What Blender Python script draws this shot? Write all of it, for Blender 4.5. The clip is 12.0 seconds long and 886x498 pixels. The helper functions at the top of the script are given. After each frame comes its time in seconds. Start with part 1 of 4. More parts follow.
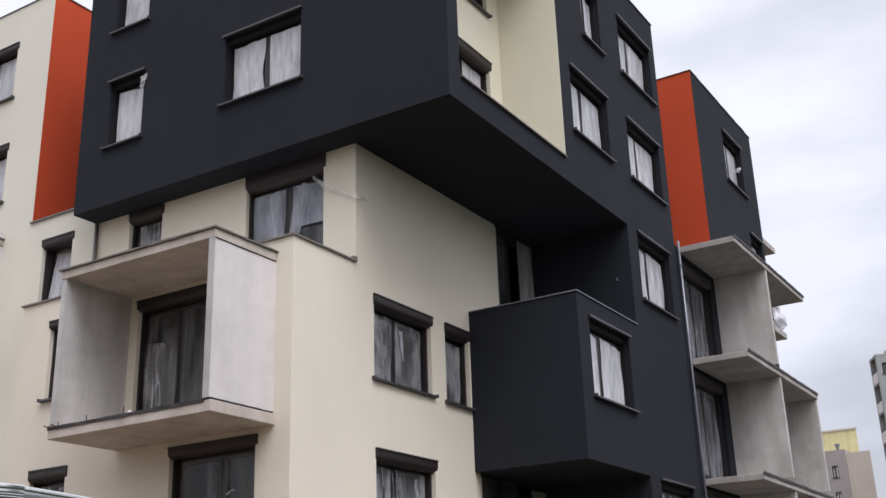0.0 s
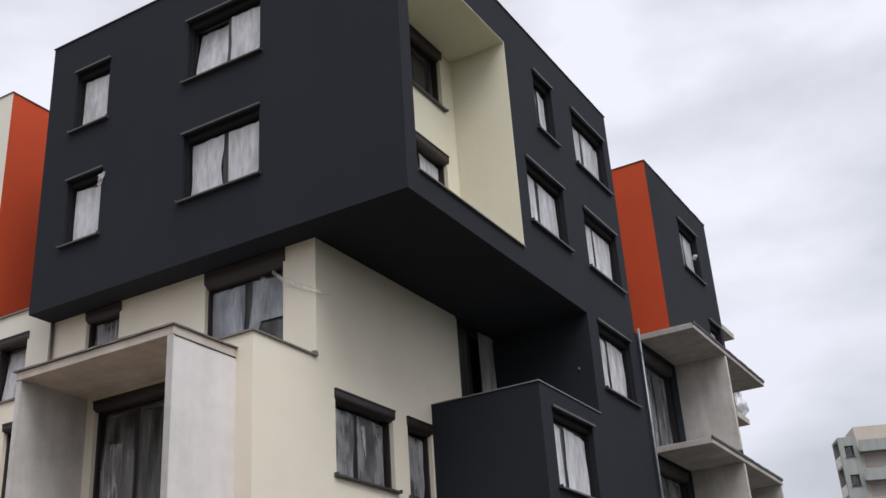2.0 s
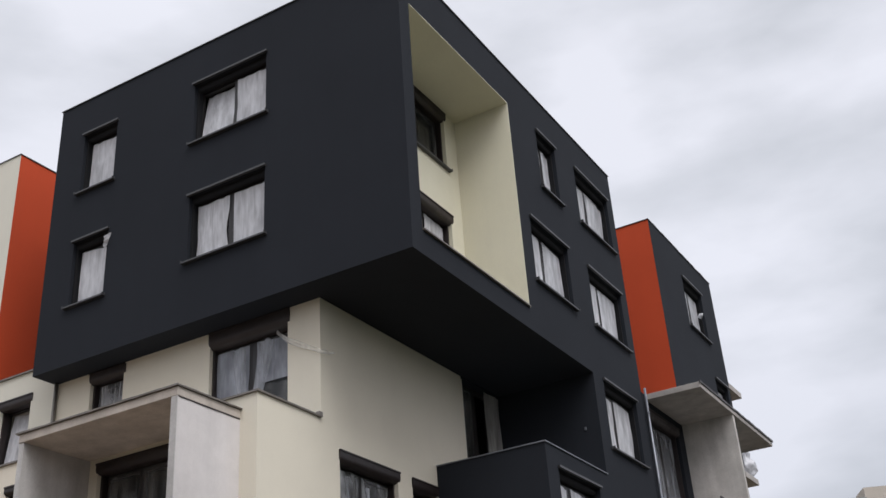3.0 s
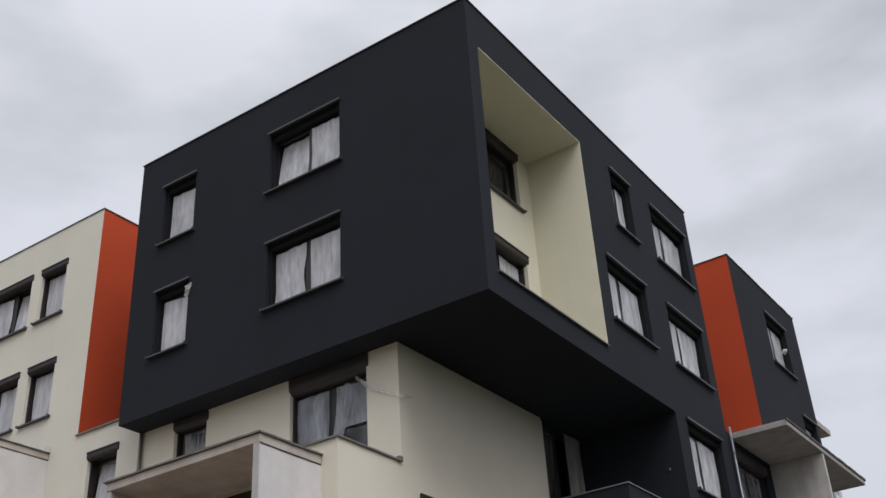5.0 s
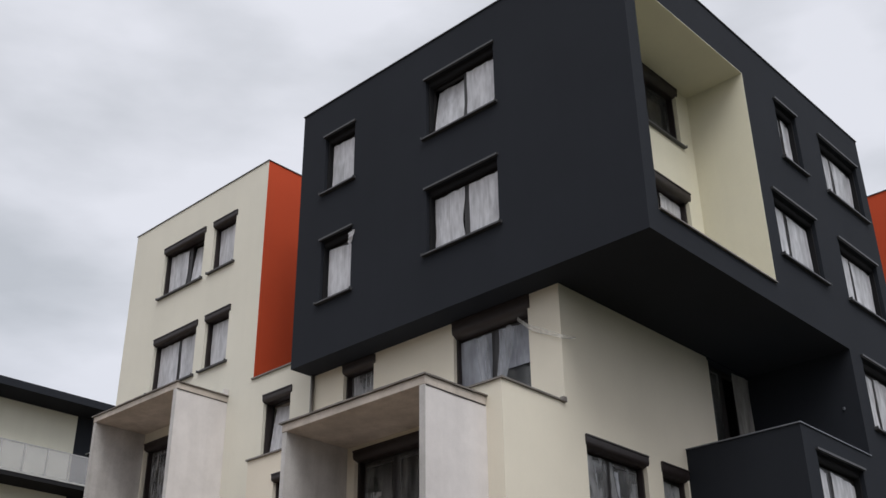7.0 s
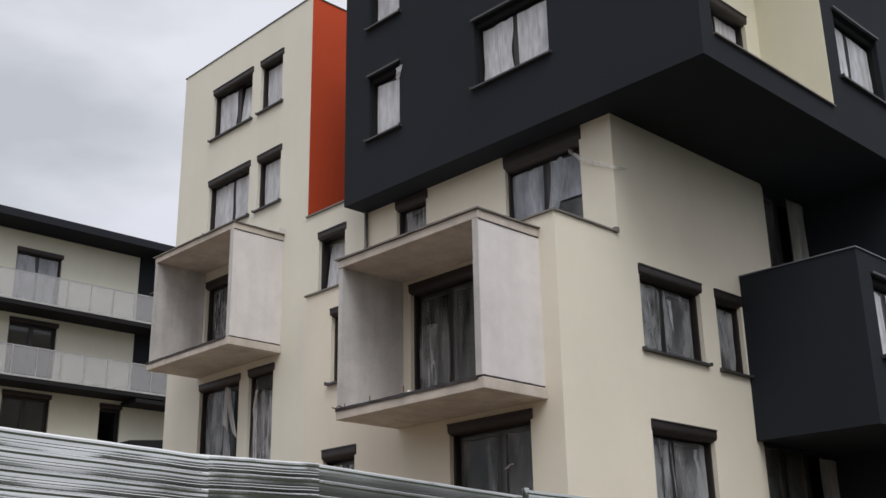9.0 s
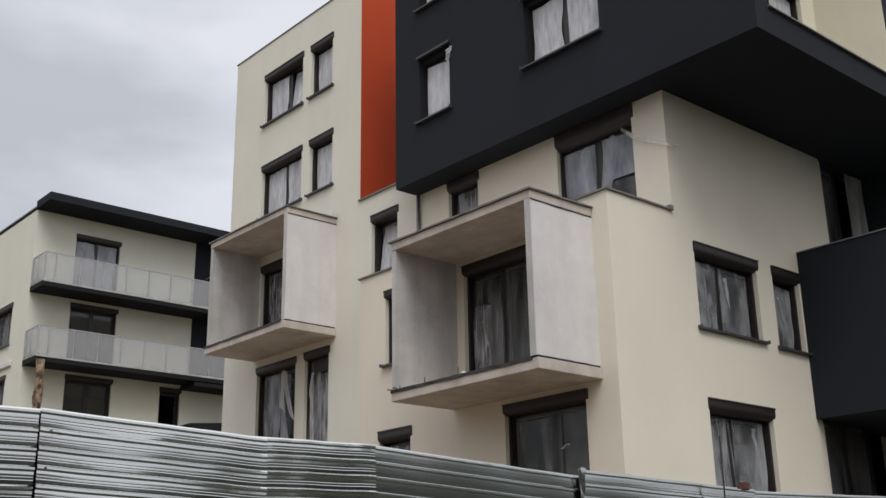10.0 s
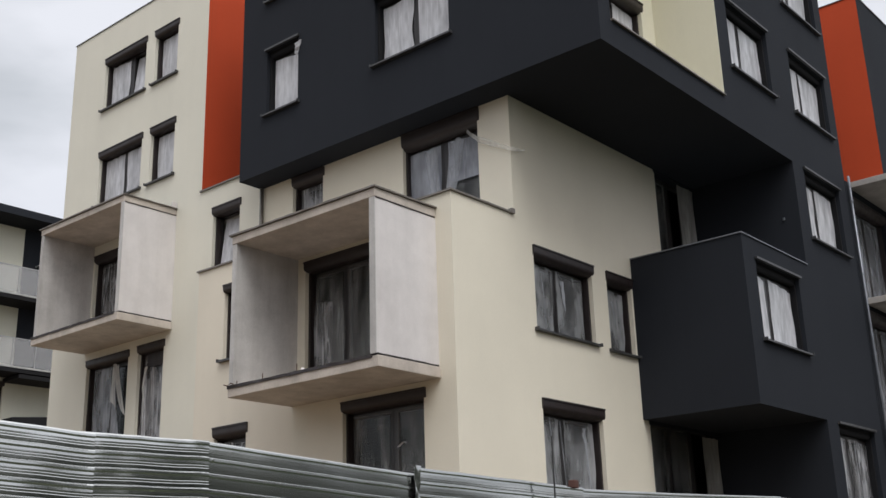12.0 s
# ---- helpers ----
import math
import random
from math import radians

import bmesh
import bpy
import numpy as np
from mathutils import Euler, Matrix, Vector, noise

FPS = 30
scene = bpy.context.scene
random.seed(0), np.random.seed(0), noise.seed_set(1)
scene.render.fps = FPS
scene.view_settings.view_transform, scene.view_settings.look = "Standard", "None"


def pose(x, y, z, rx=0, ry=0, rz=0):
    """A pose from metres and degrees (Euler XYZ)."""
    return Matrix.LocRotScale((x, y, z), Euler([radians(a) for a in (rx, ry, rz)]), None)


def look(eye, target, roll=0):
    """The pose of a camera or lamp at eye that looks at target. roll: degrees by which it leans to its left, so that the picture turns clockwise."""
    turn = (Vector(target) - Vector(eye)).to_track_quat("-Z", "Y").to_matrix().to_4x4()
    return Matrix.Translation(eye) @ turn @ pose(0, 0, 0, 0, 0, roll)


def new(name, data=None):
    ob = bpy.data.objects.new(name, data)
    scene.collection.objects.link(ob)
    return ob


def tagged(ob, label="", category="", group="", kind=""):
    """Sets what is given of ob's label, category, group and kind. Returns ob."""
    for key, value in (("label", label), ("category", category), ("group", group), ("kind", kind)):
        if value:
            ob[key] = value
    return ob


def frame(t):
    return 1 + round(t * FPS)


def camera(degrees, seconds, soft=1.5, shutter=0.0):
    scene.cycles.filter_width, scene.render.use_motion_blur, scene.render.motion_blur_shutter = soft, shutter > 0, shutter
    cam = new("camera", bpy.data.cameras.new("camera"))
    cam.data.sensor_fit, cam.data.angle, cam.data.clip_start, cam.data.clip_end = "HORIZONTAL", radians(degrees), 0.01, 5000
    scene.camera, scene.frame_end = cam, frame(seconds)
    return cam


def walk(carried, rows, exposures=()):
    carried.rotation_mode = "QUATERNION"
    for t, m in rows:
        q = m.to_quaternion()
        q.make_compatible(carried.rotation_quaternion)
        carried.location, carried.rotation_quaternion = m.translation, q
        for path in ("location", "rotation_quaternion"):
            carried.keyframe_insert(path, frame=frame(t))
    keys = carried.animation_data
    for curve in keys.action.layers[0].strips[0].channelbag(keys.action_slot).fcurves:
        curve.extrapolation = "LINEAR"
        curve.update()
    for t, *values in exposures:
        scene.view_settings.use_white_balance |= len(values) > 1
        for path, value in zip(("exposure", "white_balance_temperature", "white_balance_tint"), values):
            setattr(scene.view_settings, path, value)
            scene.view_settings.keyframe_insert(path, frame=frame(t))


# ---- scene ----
DATUM = 1.75          # eye height over the ground; heights below are given from the eye
EYE = (0, 0, DATUM)
cam = camera(43.97, 12.0, soft=1.5)
PATH = [
    (0.0, look(EYE, (-5.2675, 8.5927, 5.4020), -1.848)),
    (0.3, look(EYE, (-5.2091, 8.5702, 5.5361), -1.930)),
    (0.5, look(EYE, (-5.1672, 8.5455, 5.6477), -2.342)),
    (0.8, look(EYE, (-5.1121, 8.5169, 5.7809), -2.632)),
    (1.0, look(EYE, (-5.0564, 8.5071, 5.8708), -2.697)),
    (1.3, look(EYE, (-4.9419, 8.5213, 5.9789), -2.803)),
    (1.5, look(EYE, (-4.8539, 8.5374, 6.0479), -2.942)),
    (1.8, look(EYE, (-4.7550, 8.5481, 6.1363), -3.517)),
    (2.0, look(EYE, (-4.7273, 8.5233, 6.2138), -3.914)),
    (2.3, look(EYE, (-4.6928, 8.4676, 6.3539), -3.912)),
    (2.5, look(EYE, (-4.6782, 8.4193, 6.4562), -3.907)),
    (2.8, look(EYE, (-4.6383, 8.3428, 6.6288), -3.983)),
    (3.0, look(EYE, (-4.6074, 8.2954, 6.7376), -4.127)),
    (3.2, look(EYE, (-4.5784, 8.2439, 6.8485), -4.386)),
    (4.8, look(EYE, (-4.9343, 7.8424, 7.1415), -3.826)),
    (5.0, look(EYE, (-5.0965, 7.7395, 7.1393), -3.583)),
    (5.3, look(EYE, (-5.3351, 7.5896, 7.1215), -3.087)),
    (5.5, look(EYE, (-5.4985, 7.4812, 7.1087), -2.424)),
    (5.8, look(EYE, (-5.7349, 7.3302, 7.0696), -2.245)),
    (6.0, look(EYE, (-5.8765, 7.2434, 7.0337), -2.050)),
    (6.3, look(EYE, (-6.0437, 7.1297, 6.9998), -1.568)),
    (6.5, look(EYE, (-6.1532, 7.0690, 6.9544), -1.351)),
    (6.8, look(EYE, (-6.3471, 6.9820, 6.8377), -1.157)),
    (7.0, look(EYE, (-6.4779, 6.9640, 6.6955), -0.659)),
    (7.2, look(EYE, (-6.5755, 6.9784, 6.5441), -0.290)),
    (8.8, look(EYE, (-7.1648, 7.1252, 5.3298), -0.897)),
    (9.0, look(EYE, (-7.2904, 7.0512, 5.2210), -1.011)),
    (9.3, look(EYE, (-7.4645, 6.8876, 5.1796), -1.212)),
    (9.5, look(EYE, (-7.5483, 6.7764, 5.2173), -1.243)),
    (9.8, look(EYE, (-7.6655, 6.6800, 5.1464), -1.156)),
    (10.0, look(EYE, (-7.6800, 6.7082, 5.0569), -0.991)),
    (10.3, look(EYE, (-7.5930, 6.8956, 4.8671), -1.012)),
    (10.5, look(EYE, (-7.4018, 7.1697, 4.7041), -1.334)),
    (10.8, look(EYE, (-7.2291, 7.3723, 4.6321), -1.395)),
    (11.0, look(EYE, (-7.1318, 7.4686, 4.6266), -1.456)),
    (11.3, look(EYE, (-6.9701, 7.5620, 4.7755), -1.042)),
    (11.5, look(EYE, (-6.8608, 7.6301, 4.8529), -1.103)),
    (11.8, look(EYE, (-6.6973, 7.7370, 4.9443), -1.481)),
    (12.0, look(EYE, (-6.6058, 7.7918, 5.0011), -1.717)),
]
walk(cam, PATH, [(0.0, 0.20, 6300, 15), (1.0, 0.16, 6350, 14), (2.5, 0.05, 6400, 12), (3.2, -0.04, 6380, 12), (5.0, -0.24, 6350, 11), (7.0, -0.12, 6420, 11),
                 (9.0, -0.11, 6450, 11), (10.5, -0.12, 6480, 10), (11.2, -0.03, 6480, 10), (12.0, 0.0, 6480, 10)])

# ---- world, sun ----
world = bpy.data.worlds.new("overcast")
scene.world = world
world.use_nodes = True
wn, wl = world.node_tree.nodes, world.node_tree.links
wn.clear()
w_out = wn.new("ShaderNodeOutputWorld")
w_sky = wn.new("ShaderNodeTexSky")
w_sky.sky_type, w_sky.sun_disc = "NISHITA", False
w_sky.air_density, w_sky.dust_density, w_sky.ozone_density = 0.6, 6.0, 0.3
SUN_EL, SUN_AZ = radians(55), radians(119)
w_sky.sun_elevation, w_sky.sun_rotation = SUN_EL, SUN_AZ
w_b1 = wn.new("ShaderNodeBackground")
w_b1.inputs["Strength"].default_value = 0.05
wl.new(w_sky.outputs["Color"], w_b1.inputs["Color"])
w_tc = wn.new("ShaderNodeTexCoord")
w_map = wn.new("ShaderNodeMapping")
w_map.inputs["Scale"].default_value = (1.0, 1.0, 2.56)
w_map.inputs["Location"].default_value = (2.292, -4.521, 1.740)
w_noise = wn.new("ShaderNodeTexNoise")
w_noise.inputs["Scale"].default_value = 3.117
w_noise.inputs["Detail"].default_value = 6
w_noise.inputs["Roughness"].default_value = 0.47
w_ramp = wn.new("ShaderNodeValToRGB")
w_ramp.color_ramp.elements[0].position = 0.40
w_ramp.color_ramp.elements[0].color = (0.60, 0.618, 0.627, 1)
w_ramp.color_ramp.elements[1].position = 0.63
w_ramp.color_ramp.elements[1].color = (0.905, 0.912, 0.942, 1)
w_b2 = wn.new("ShaderNodeBackground")
w_b2.inputs["Strength"].default_value = 0.86
w_add = wn.new("ShaderNodeAddShader")
wl.new(w_tc.outputs["Generated"], w_map.inputs["Vector"])
wl.new(w_map.outputs["Vector"], w_noise.inputs["Vector"])
wl.new(w_noise.outputs["Fac"], w_ramp.inputs["Fac"])
w_sep = wn.new("ShaderNodeSeparateXYZ")
wl.new(w_tc.outputs["Generated"], w_sep.inputs["Vector"])
w_high = wn.new("ShaderNodeMapRange")
w_high.interpolation_type = "SMOOTHSTEP"
for key, value in (("From Min", 0.60), ("From Max", 1.0), ("To Min", 0.86), ("To Max", 1.9)):
    w_high.inputs[key].default_value = value
wl.new(w_sep.outputs["Z"], w_high.inputs["Value"])
w_low = wn.new("ShaderNodeMapRange")
for key, value in (("From Min", 0.12), ("From Max", 0.42), ("To Min", 0.84), ("To Max", 1.0)):
    w_low.inputs[key].default_value = value
wl.new(w_sep.outputs["Z"], w_low.inputs["Value"])
w_mul = wn.new("ShaderNodeMath")
w_mul.operation = "MULTIPLY"
wl.new(w_high.outputs["Result"], w_mul.inputs[0])
wl.new(w_low.outputs["Result"], w_mul.inputs[1])
wl.new(w_mul.outputs["Value"], w_b2.inputs["Strength"])
wl.new(w_ramp.outputs["Color"], w_b2.inputs["Color"])
wl.new(w_b1.outputs[0], w_add.inputs[0])
wl.new(w_b2.outputs[0], w_add.inputs[1])
wl.new(w_add.outputs[0], w_out.inputs["Surface"])

sun_data = bpy.data.lights.new("sun", "SUN")
sun_data.energy, sun_data.angle, sun_data.color = 1.41, radians(36), (0.92, 0.98, 1.0)
sun = new("sun", sun_data)
sun_from = Vector((math.sin(SUN_AZ) * math.cos(SUN_EL), math.cos(SUN_AZ) * math.cos(SUN_EL), math.sin(SUN_EL)))
sun.matrix_world = look(sun_from * 60, (0, 0, 0))


# ---- materials ----
def nodes_of(name):
    m = bpy.data.materials.new(name)
    m.use_nodes = True
    nt = m.node_tree
    return m, nt, nt.nodes["Principled BSDF"], nt.nodes["Material Output"]


def noise_node(nt, scale, detail=4.0, stretch=(1, 1, 1), rough=0.55, coords="Object"):
    tc = nt.nodes.new("ShaderNodeTexCoord")
    mp = nt.nodes.new("ShaderNodeMapping")
    mp.inputs["Scale"].default_value = stretch
    nz = nt.nodes.new("ShaderNodeTexNoise")
    nz.inputs["Scale"].default_value = scale
    nz.inputs["Detail"].default_value = detail
    nz.inputs["Roughness"].default_value = rough
    nt.links.new(tc.outputs[coords], mp.inputs["Vector"])
    nt.links.new(mp.outputs["Vector"], nz.inputs["Vector"])
    return nz


def ramp_node(nt, source, p0, c0, p1, c1):
    r = nt.nodes.new("ShaderNodeValToRGB")
    r.color_ramp.elements[0].position, r.color_ramp.elements[0].color = p0, (*c0, 1)
    r.color_ramp.elements[1].position, r.color_ramp.elements[1].color = p1, (*c1, 1)
    nt.links.new(source, r.inputs["Fac"])
    return r


def blend(nt, a, b, fac, kind="MULTIPLY"):
    mx = nt.nodes.new("ShaderNodeMix")
    mx.data_type, mx.blend_type = "RGBA", kind
    if isinstance(fac, (int, float)):
        mx.inputs["Factor"].default_value = fac
    else:
        nt.links.new(fac, mx.inputs["Factor"])
    nt.links.new(a, mx.inputs["A"])
    nt.links.new(b, mx.inputs["B"])
    return mx.outputs["Result"]


def bump_into(nt, bsdf, source, strength, distance):
    b = nt.nodes.new("ShaderNodeBump")
    b.inputs["Strength"].default_value, b.inputs["Distance"].default_value = strength, distance
    nt.links.new(source, b.inputs["Height"])
    nt.links.new(b.outputs["Normal"], bsdf.inputs["Normal"])


def scaled(c, k):
    return tuple(min(1.0, v * k) for v in c)


def plaster(name, color, rough=0.88, wear=0.10, streak=0.08, grain=0.35, sheen=0.25):
    """Rendered facade: broad cloudy tone, faint rain streaks, fine rubbed grain."""
    m, nt, b, _ = nodes_of(name)
    broad = noise_node(nt, 0.55, 4)
    r1 = ramp_node(nt, broad.outputs["Fac"], 0.3, scaled(color, 1 - wear), 0.7, scaled(color, 1 + wear * 0.4))
    runs = noise_node(nt, 1.0, 5, (2.6, 2.6, 0.16))
    r2 = ramp_node(nt, runs.outputs["Fac"], 0.32, (1 - streak * 2, 1 - streak * 2, 1 - streak * 1.9), 0.58, (1, 1, 1))
    fine = noise_node(nt, 160, 2)
    r3 = ramp_node(nt, fine.outputs["Fac"], 0.3, (0.88, 0.88, 0.88), 0.7, (1, 1, 1))
    c = blend(nt, r1.outputs["Color"], r2.outputs["Color"], 1.0)
    c = blend(nt, c, r3.outputs["Color"], 1.0)
    nt.links.new(c, b.inputs["Base Color"])
    b.inputs["Roughness"].default_value = rough
    b.inputs["Specular IOR Level"].default_value = sheen
    bump_into(nt, b, fine.outputs["Fac"], grain, 0.004)
    return m


def concrete(name, color, dirt=1.0):
    m, nt, b, _ = nodes_of(name)
    broad = noise_node(nt, 1.1, 6, rough=0.65)
    r1 = ramp_node(nt, broad.outputs["Fac"], 0.28, scaled(color, 1 - 0.27 * dirt), 0.66, scaled(color, 1.1))
    runs = noise_node(nt, 1.5, 6, (2.2, 2.2, 0.22))
    r2 = ramp_node(nt, runs.outputs["Fac"], 0.34, (1 - 0.2 * dirt, 1 - 0.21 * dirt, 1 - 0.22 * dirt), 0.6, (1, 1, 1))
    pores = noise_node(nt, 55, 3)
    r3 = ramp_node(nt, pores.outputs["Fac"], 0.3, (1 - 0.14 * dirt,) * 3, 0.6, (1, 1, 1))
    c = blend(nt, r1.outputs["Color"], r2.outputs["Color"], 0.8)
    c = blend(nt, c, r3.outputs["Color"], 1.0)
    nt.links.new(c, b.inputs["Base Color"])
    b.inputs["Roughness"].default_value = 0.85
    bump_into(nt, b, pores.outputs["Fac"], 0.3 * dirt, 0.005)
    return m


def painted_metal(name, color, rough=0.4, metal=0.0):
    m, nt, b, _ = nodes_of(name)
    n1 = noise_node(nt, 6, 5)
    r1 = ramp_node(nt, n1.outputs["Fac"], 0.3, scaled(color, 0.8), 0.7, scaled(color, 1.15))
    nt.links.new(r1.outputs["Color"], b.inputs["Base Color"])
    r2 = ramp_node(nt, n1.outputs["Fac"], 0.3, (rough * 0.8,) * 3, 0.7, (min(1, rough * 1.25),) * 3)
    nt.links.new(r2.outputs["Color"], b.inputs["Roughness"])
    b.inputs["Metallic"].default_value = metal
    return m


def galvanised(name, dull, bright):
    """Bright zinc sheet: clean streaky sheen along the ribs, a few dull stains, shallow dents."""
    m, nt, b, _ = nodes_of(name)
    n1 = noise_node(nt, 2.0, 5, (1, 0.25, 5.0), 0.6)
    r1 = ramp_node(nt, n1.outputs["Fac"], 0.30, (0.50, 0.505, 0.49), 0.62, (0.72, 0.725, 0.71))
    n2 = noise_node(nt, 2.5, 5, (1, 0.8, 1.6), 0.7)
    r2 = ramp_node(nt, n2.outputs["Fac"], 0.28, (0.62, 0.60, 0.55), 0.40, (1, 1, 1))
    nt.links.new(blend(nt, r1.outputs["Color"], r2.outputs["Color"], 1.0), b.inputs["Base Color"])
    r3 = ramp_node(nt, n1.outputs["Fac"], 0.28, (dull,) * 3, 0.66, (bright,) * 3)
    nt.links.new(r3.outputs["Color"], b.inputs["Roughness"])
    b.inputs["Metallic"].default_value = 1.0
    dents = noise_node(nt, 3.0, 2, (1, 0.22, 2.0))
    bump_into(nt, b, dents.outputs["Fac"], 0.045, 0.02)
    return m


def glass(name, tint=(1, 1, 1)):
    m, nt, b, out = nodes_of(name)
    nt.nodes.remove(b)
    tr = nt.nodes.new("ShaderNodeBsdfTransparent")
    tr.inputs["Color"].default_value = (*scaled(tint, 0.86), 1)
    gl = nt.nodes.new("ShaderNodeBsdfGlossy")
    gl.inputs["Roughness"].default_value = 0.03
    fr = nt.nodes.new("ShaderNodeFresnel")
    fr.inputs["IOR"].default_value = 1.5
    mx = nt.nodes.new("ShaderNodeMixShader")
    nt.links.new(fr.outputs["Fac"], mx.inputs["Fac"])
    nt.links.new(tr.outputs[0], mx.inputs[1])
    nt.links.new(gl.outputs[0], mx.inputs[2])
    nt.links.new(mx.outputs[0], out.inputs["Surface"])
    return m


def foil(name, clear_lo, clear_hi, tone, crease=0.05, patch=2.4, tall=0.45):
    """Thin protective plastic film: clearer where it is stretched, white and opaque along its creases."""
    m, nt, b, out = nodes_of(name)
    b.inputs["Roughness"].default_value = 0.22
    b.inputs["Specular IOR Level"].default_value = 0.6
    n1 = noise_node(nt, patch, 2, (1.7, 1.7, tall), 0.45)
    r1 = ramp_node(nt, n1.outputs["Fac"], 0.36, (clear_hi,) * 3, 0.66, (clear_lo,) * 3)
    n2 = noise_node(nt, 5, 4, (2.2, 2.2, 0.6))
    bump_into(nt, b, n2.outputs["Fac"], 0.5, 0.02)
    r0 = ramp_node(nt, n2.outputs["Fac"], 0.3, scaled(tone, 0.72), 0.62, tone)
    nt.links.new(r0.outputs["Color"], b.inputs["Base Color"])
    n3 = noise_node(nt, 3.1, 2, (2.6, 2.6, 0.10), 0.45)
    line = nt.nodes.new("ShaderNodeValToRGB")
    line.color_ramp.elements[0].position, line.color_ramp.elements[0].color = 0.5 - crease, (1, 1, 1, 1)
    line.color_ramp.elements[1].position, line.color_ramp.elements[1].color = 0.5 + crease, (1, 1, 1, 1)
    mid = line.color_ramp.elements.new(0.5)
    mid.color = (0.12, 0.12, 0.12, 1)
    nt.links.new(n3.outputs["Fac"], line.inputs["Fac"])
    through_film = blend(nt, r1.outputs["Color"], line.outputs["Color"], 0.8 if crease > 0.02 else 0.25)
    tl = nt.nodes.new("ShaderNodeBsdfTranslucent")
    tl.inputs["Color"].default_value = (*tone, 1)
    m1 = nt.nodes.new("ShaderNodeMixShader")
    m1.inputs["Fac"].default_value = 0.2
    nt.links.new(b.outputs[0], m1.inputs[1])
    nt.links.new(tl.outputs[0], m1.inputs[2])
    tr = nt.nodes.new("ShaderNodeBsdfTransparent")
    m2 = nt.nodes.new("ShaderNodeMixShader")
    nt.links.new(through_film, m2.inputs["Fac"])
    nt.links.new(m1.outputs[0], m2.inputs[1])
    nt.links.new(tr.outputs[0], m2.inputs[2])
    nt.links.new(m2.outputs[0], out.inputs["Surface"])
    return m


def perforated(name, color, open_share):
    """Finely perforated sheet: the holes are too small to see and let part of the light through."""
    m, nt, b, out = nodes_of(name)
    n1 = noise_node(nt, 3, 4)
    r1 = ramp_node(nt, n1.outputs["Fac"], 0.3, scaled(color, 0.93), 0.7, color)
    nt.links.new(r1.outputs["Color"], b.inputs["Base Color"])
    b.inputs["Roughness"].default_value = 0.6
    tr = nt.nodes.new("ShaderNodeBsdfTransparent")
    mx = nt.nodes.new("ShaderNodeMixShader")
    mx.inputs["Fac"].default_value = open_share
    nt.links.new(b.outputs[0], mx.inputs[1])
    nt.links.new(tr.outputs[0], mx.inputs[2])
    nt.links.new(mx.outputs[0], out.inputs["Surface"])
    return m


def soil(name):
    m, nt, b, _ = nodes_of(name)
    n1 = noise_node(nt, 0.35, 8, rough=0.65)
    r1 = ramp_node(nt, n1.outputs["Fac"], 0.40, (0.225, 0.155, 0.100), 0.58, (0.11, 0.083, 0.052))
    n2 = noise_node(nt, 9, 5)
    r2 = ramp_node(nt, n2.outputs["Fac"], 0.3, (0.55, 0.55, 0.55), 0.7, (1, 1, 1))
    r3 = ramp_node(nt, n1.outputs["Fac"], 0.40, (0.056, 0.064, 0.040), 0.58, (0.034, 0.044, 0.024))
    tc = nt.nodes.new("ShaderNodeTexCoord")
    sep = nt.nodes.new("ShaderNodeSeparateXYZ")
    nt.links.new(tc.outputs["Object"], sep.inputs["Vector"])
    verge = nt.nodes.new("ShaderNodeMapRange")
    verge.inputs["From Min"].default_value, verge.inputs["From Max"].default_value = -5.4, -4.6
    nt.links.new(sep.outputs["X"], verge.inputs["Value"])
    both = blend(nt, r1.outputs["Color"], r3.outputs["Color"], verge.outputs["Result"], "MIX")
    nt.links.new(blend(nt, both, r2.outputs["Color"], 1.0), b.inputs["Base Color"])
    b.inputs["Roughness"].default_value = 0.95
    bump_into(nt, b, n2.outputs["Fac"], 0.6, 0.05)
    return m


def bark(name):
    m, nt, b, _ = nodes_of(name)
    n1 = noise_node(nt, 17, 5, (1, 1, 0.7), 0.7)
    r1 = ramp_node(nt, n1.outputs["Fac"], 0.42, (0.045, 0.026, 0.018), 0.60, (0.36, 0.25, 0.17))
    nt.links.new(r1.outputs["Color"], b.inputs["Base Color"])
    b.inputs["Roughness"].default_value = 0.9
    bump_into(nt, b, n1.outputs["Fac"], 0.8, 0.02)
    return m


CREAM = plaster("cream_render", (0.806, 0.752, 0.632), wear=0.05, streak=0.007)
PALE = plaster("pale_render", (0.775, 0.748, 0.650), wear=0.05, streak=0.010)
# the pale render again, with warm bounce light put into its colour
PALE_BOUNCE = plaster("pale_render_bounce_tint", (0.80, 0.733, 0.617), wear=0.05, streak=0.014)
NICHE = plaster("yellow_cream_render", (0.80, 0.762, 0.61), wear=0.05, streak=0.012)
DARK = plaster("anthracite_render", (0.0220, 0.0248, 0.0316), wear=0.08, streak=0.025, grain=0.4, rough=0.88, sheen=0.16)
ORANGE = plaster("orange_render", (0.56, 0.074, 0.024), wear=0.06, streak=0.015)
CONC = concrete("fair_faced_concrete", (0.575, 0.558, 0.545))
PANEL = concrete("light_cement_panel", (0.675, 0.642, 0.632), 0.4)
CONC_LIGHT = concrete("weathered_concrete", (0.61, 0.578, 0.55))
SLAB = concrete("cast_balcony_slab", (0.60, 0.535, 0.475))
SLAB_GREY = concrete("grey_cast_slab", (0.47, 0.436, 0.412))
FRAME = painted_metal("dark_brown_window_frame", (0.022, 0.019, 0.019), 0.35)
SHUTTER = painted_metal("brown_shutter_box", (0.023, 0.016, 0.0158), 0.5)
SILL = painted_metal("anthracite_sill", (0.050, 0.050, 0.053), 0.4)
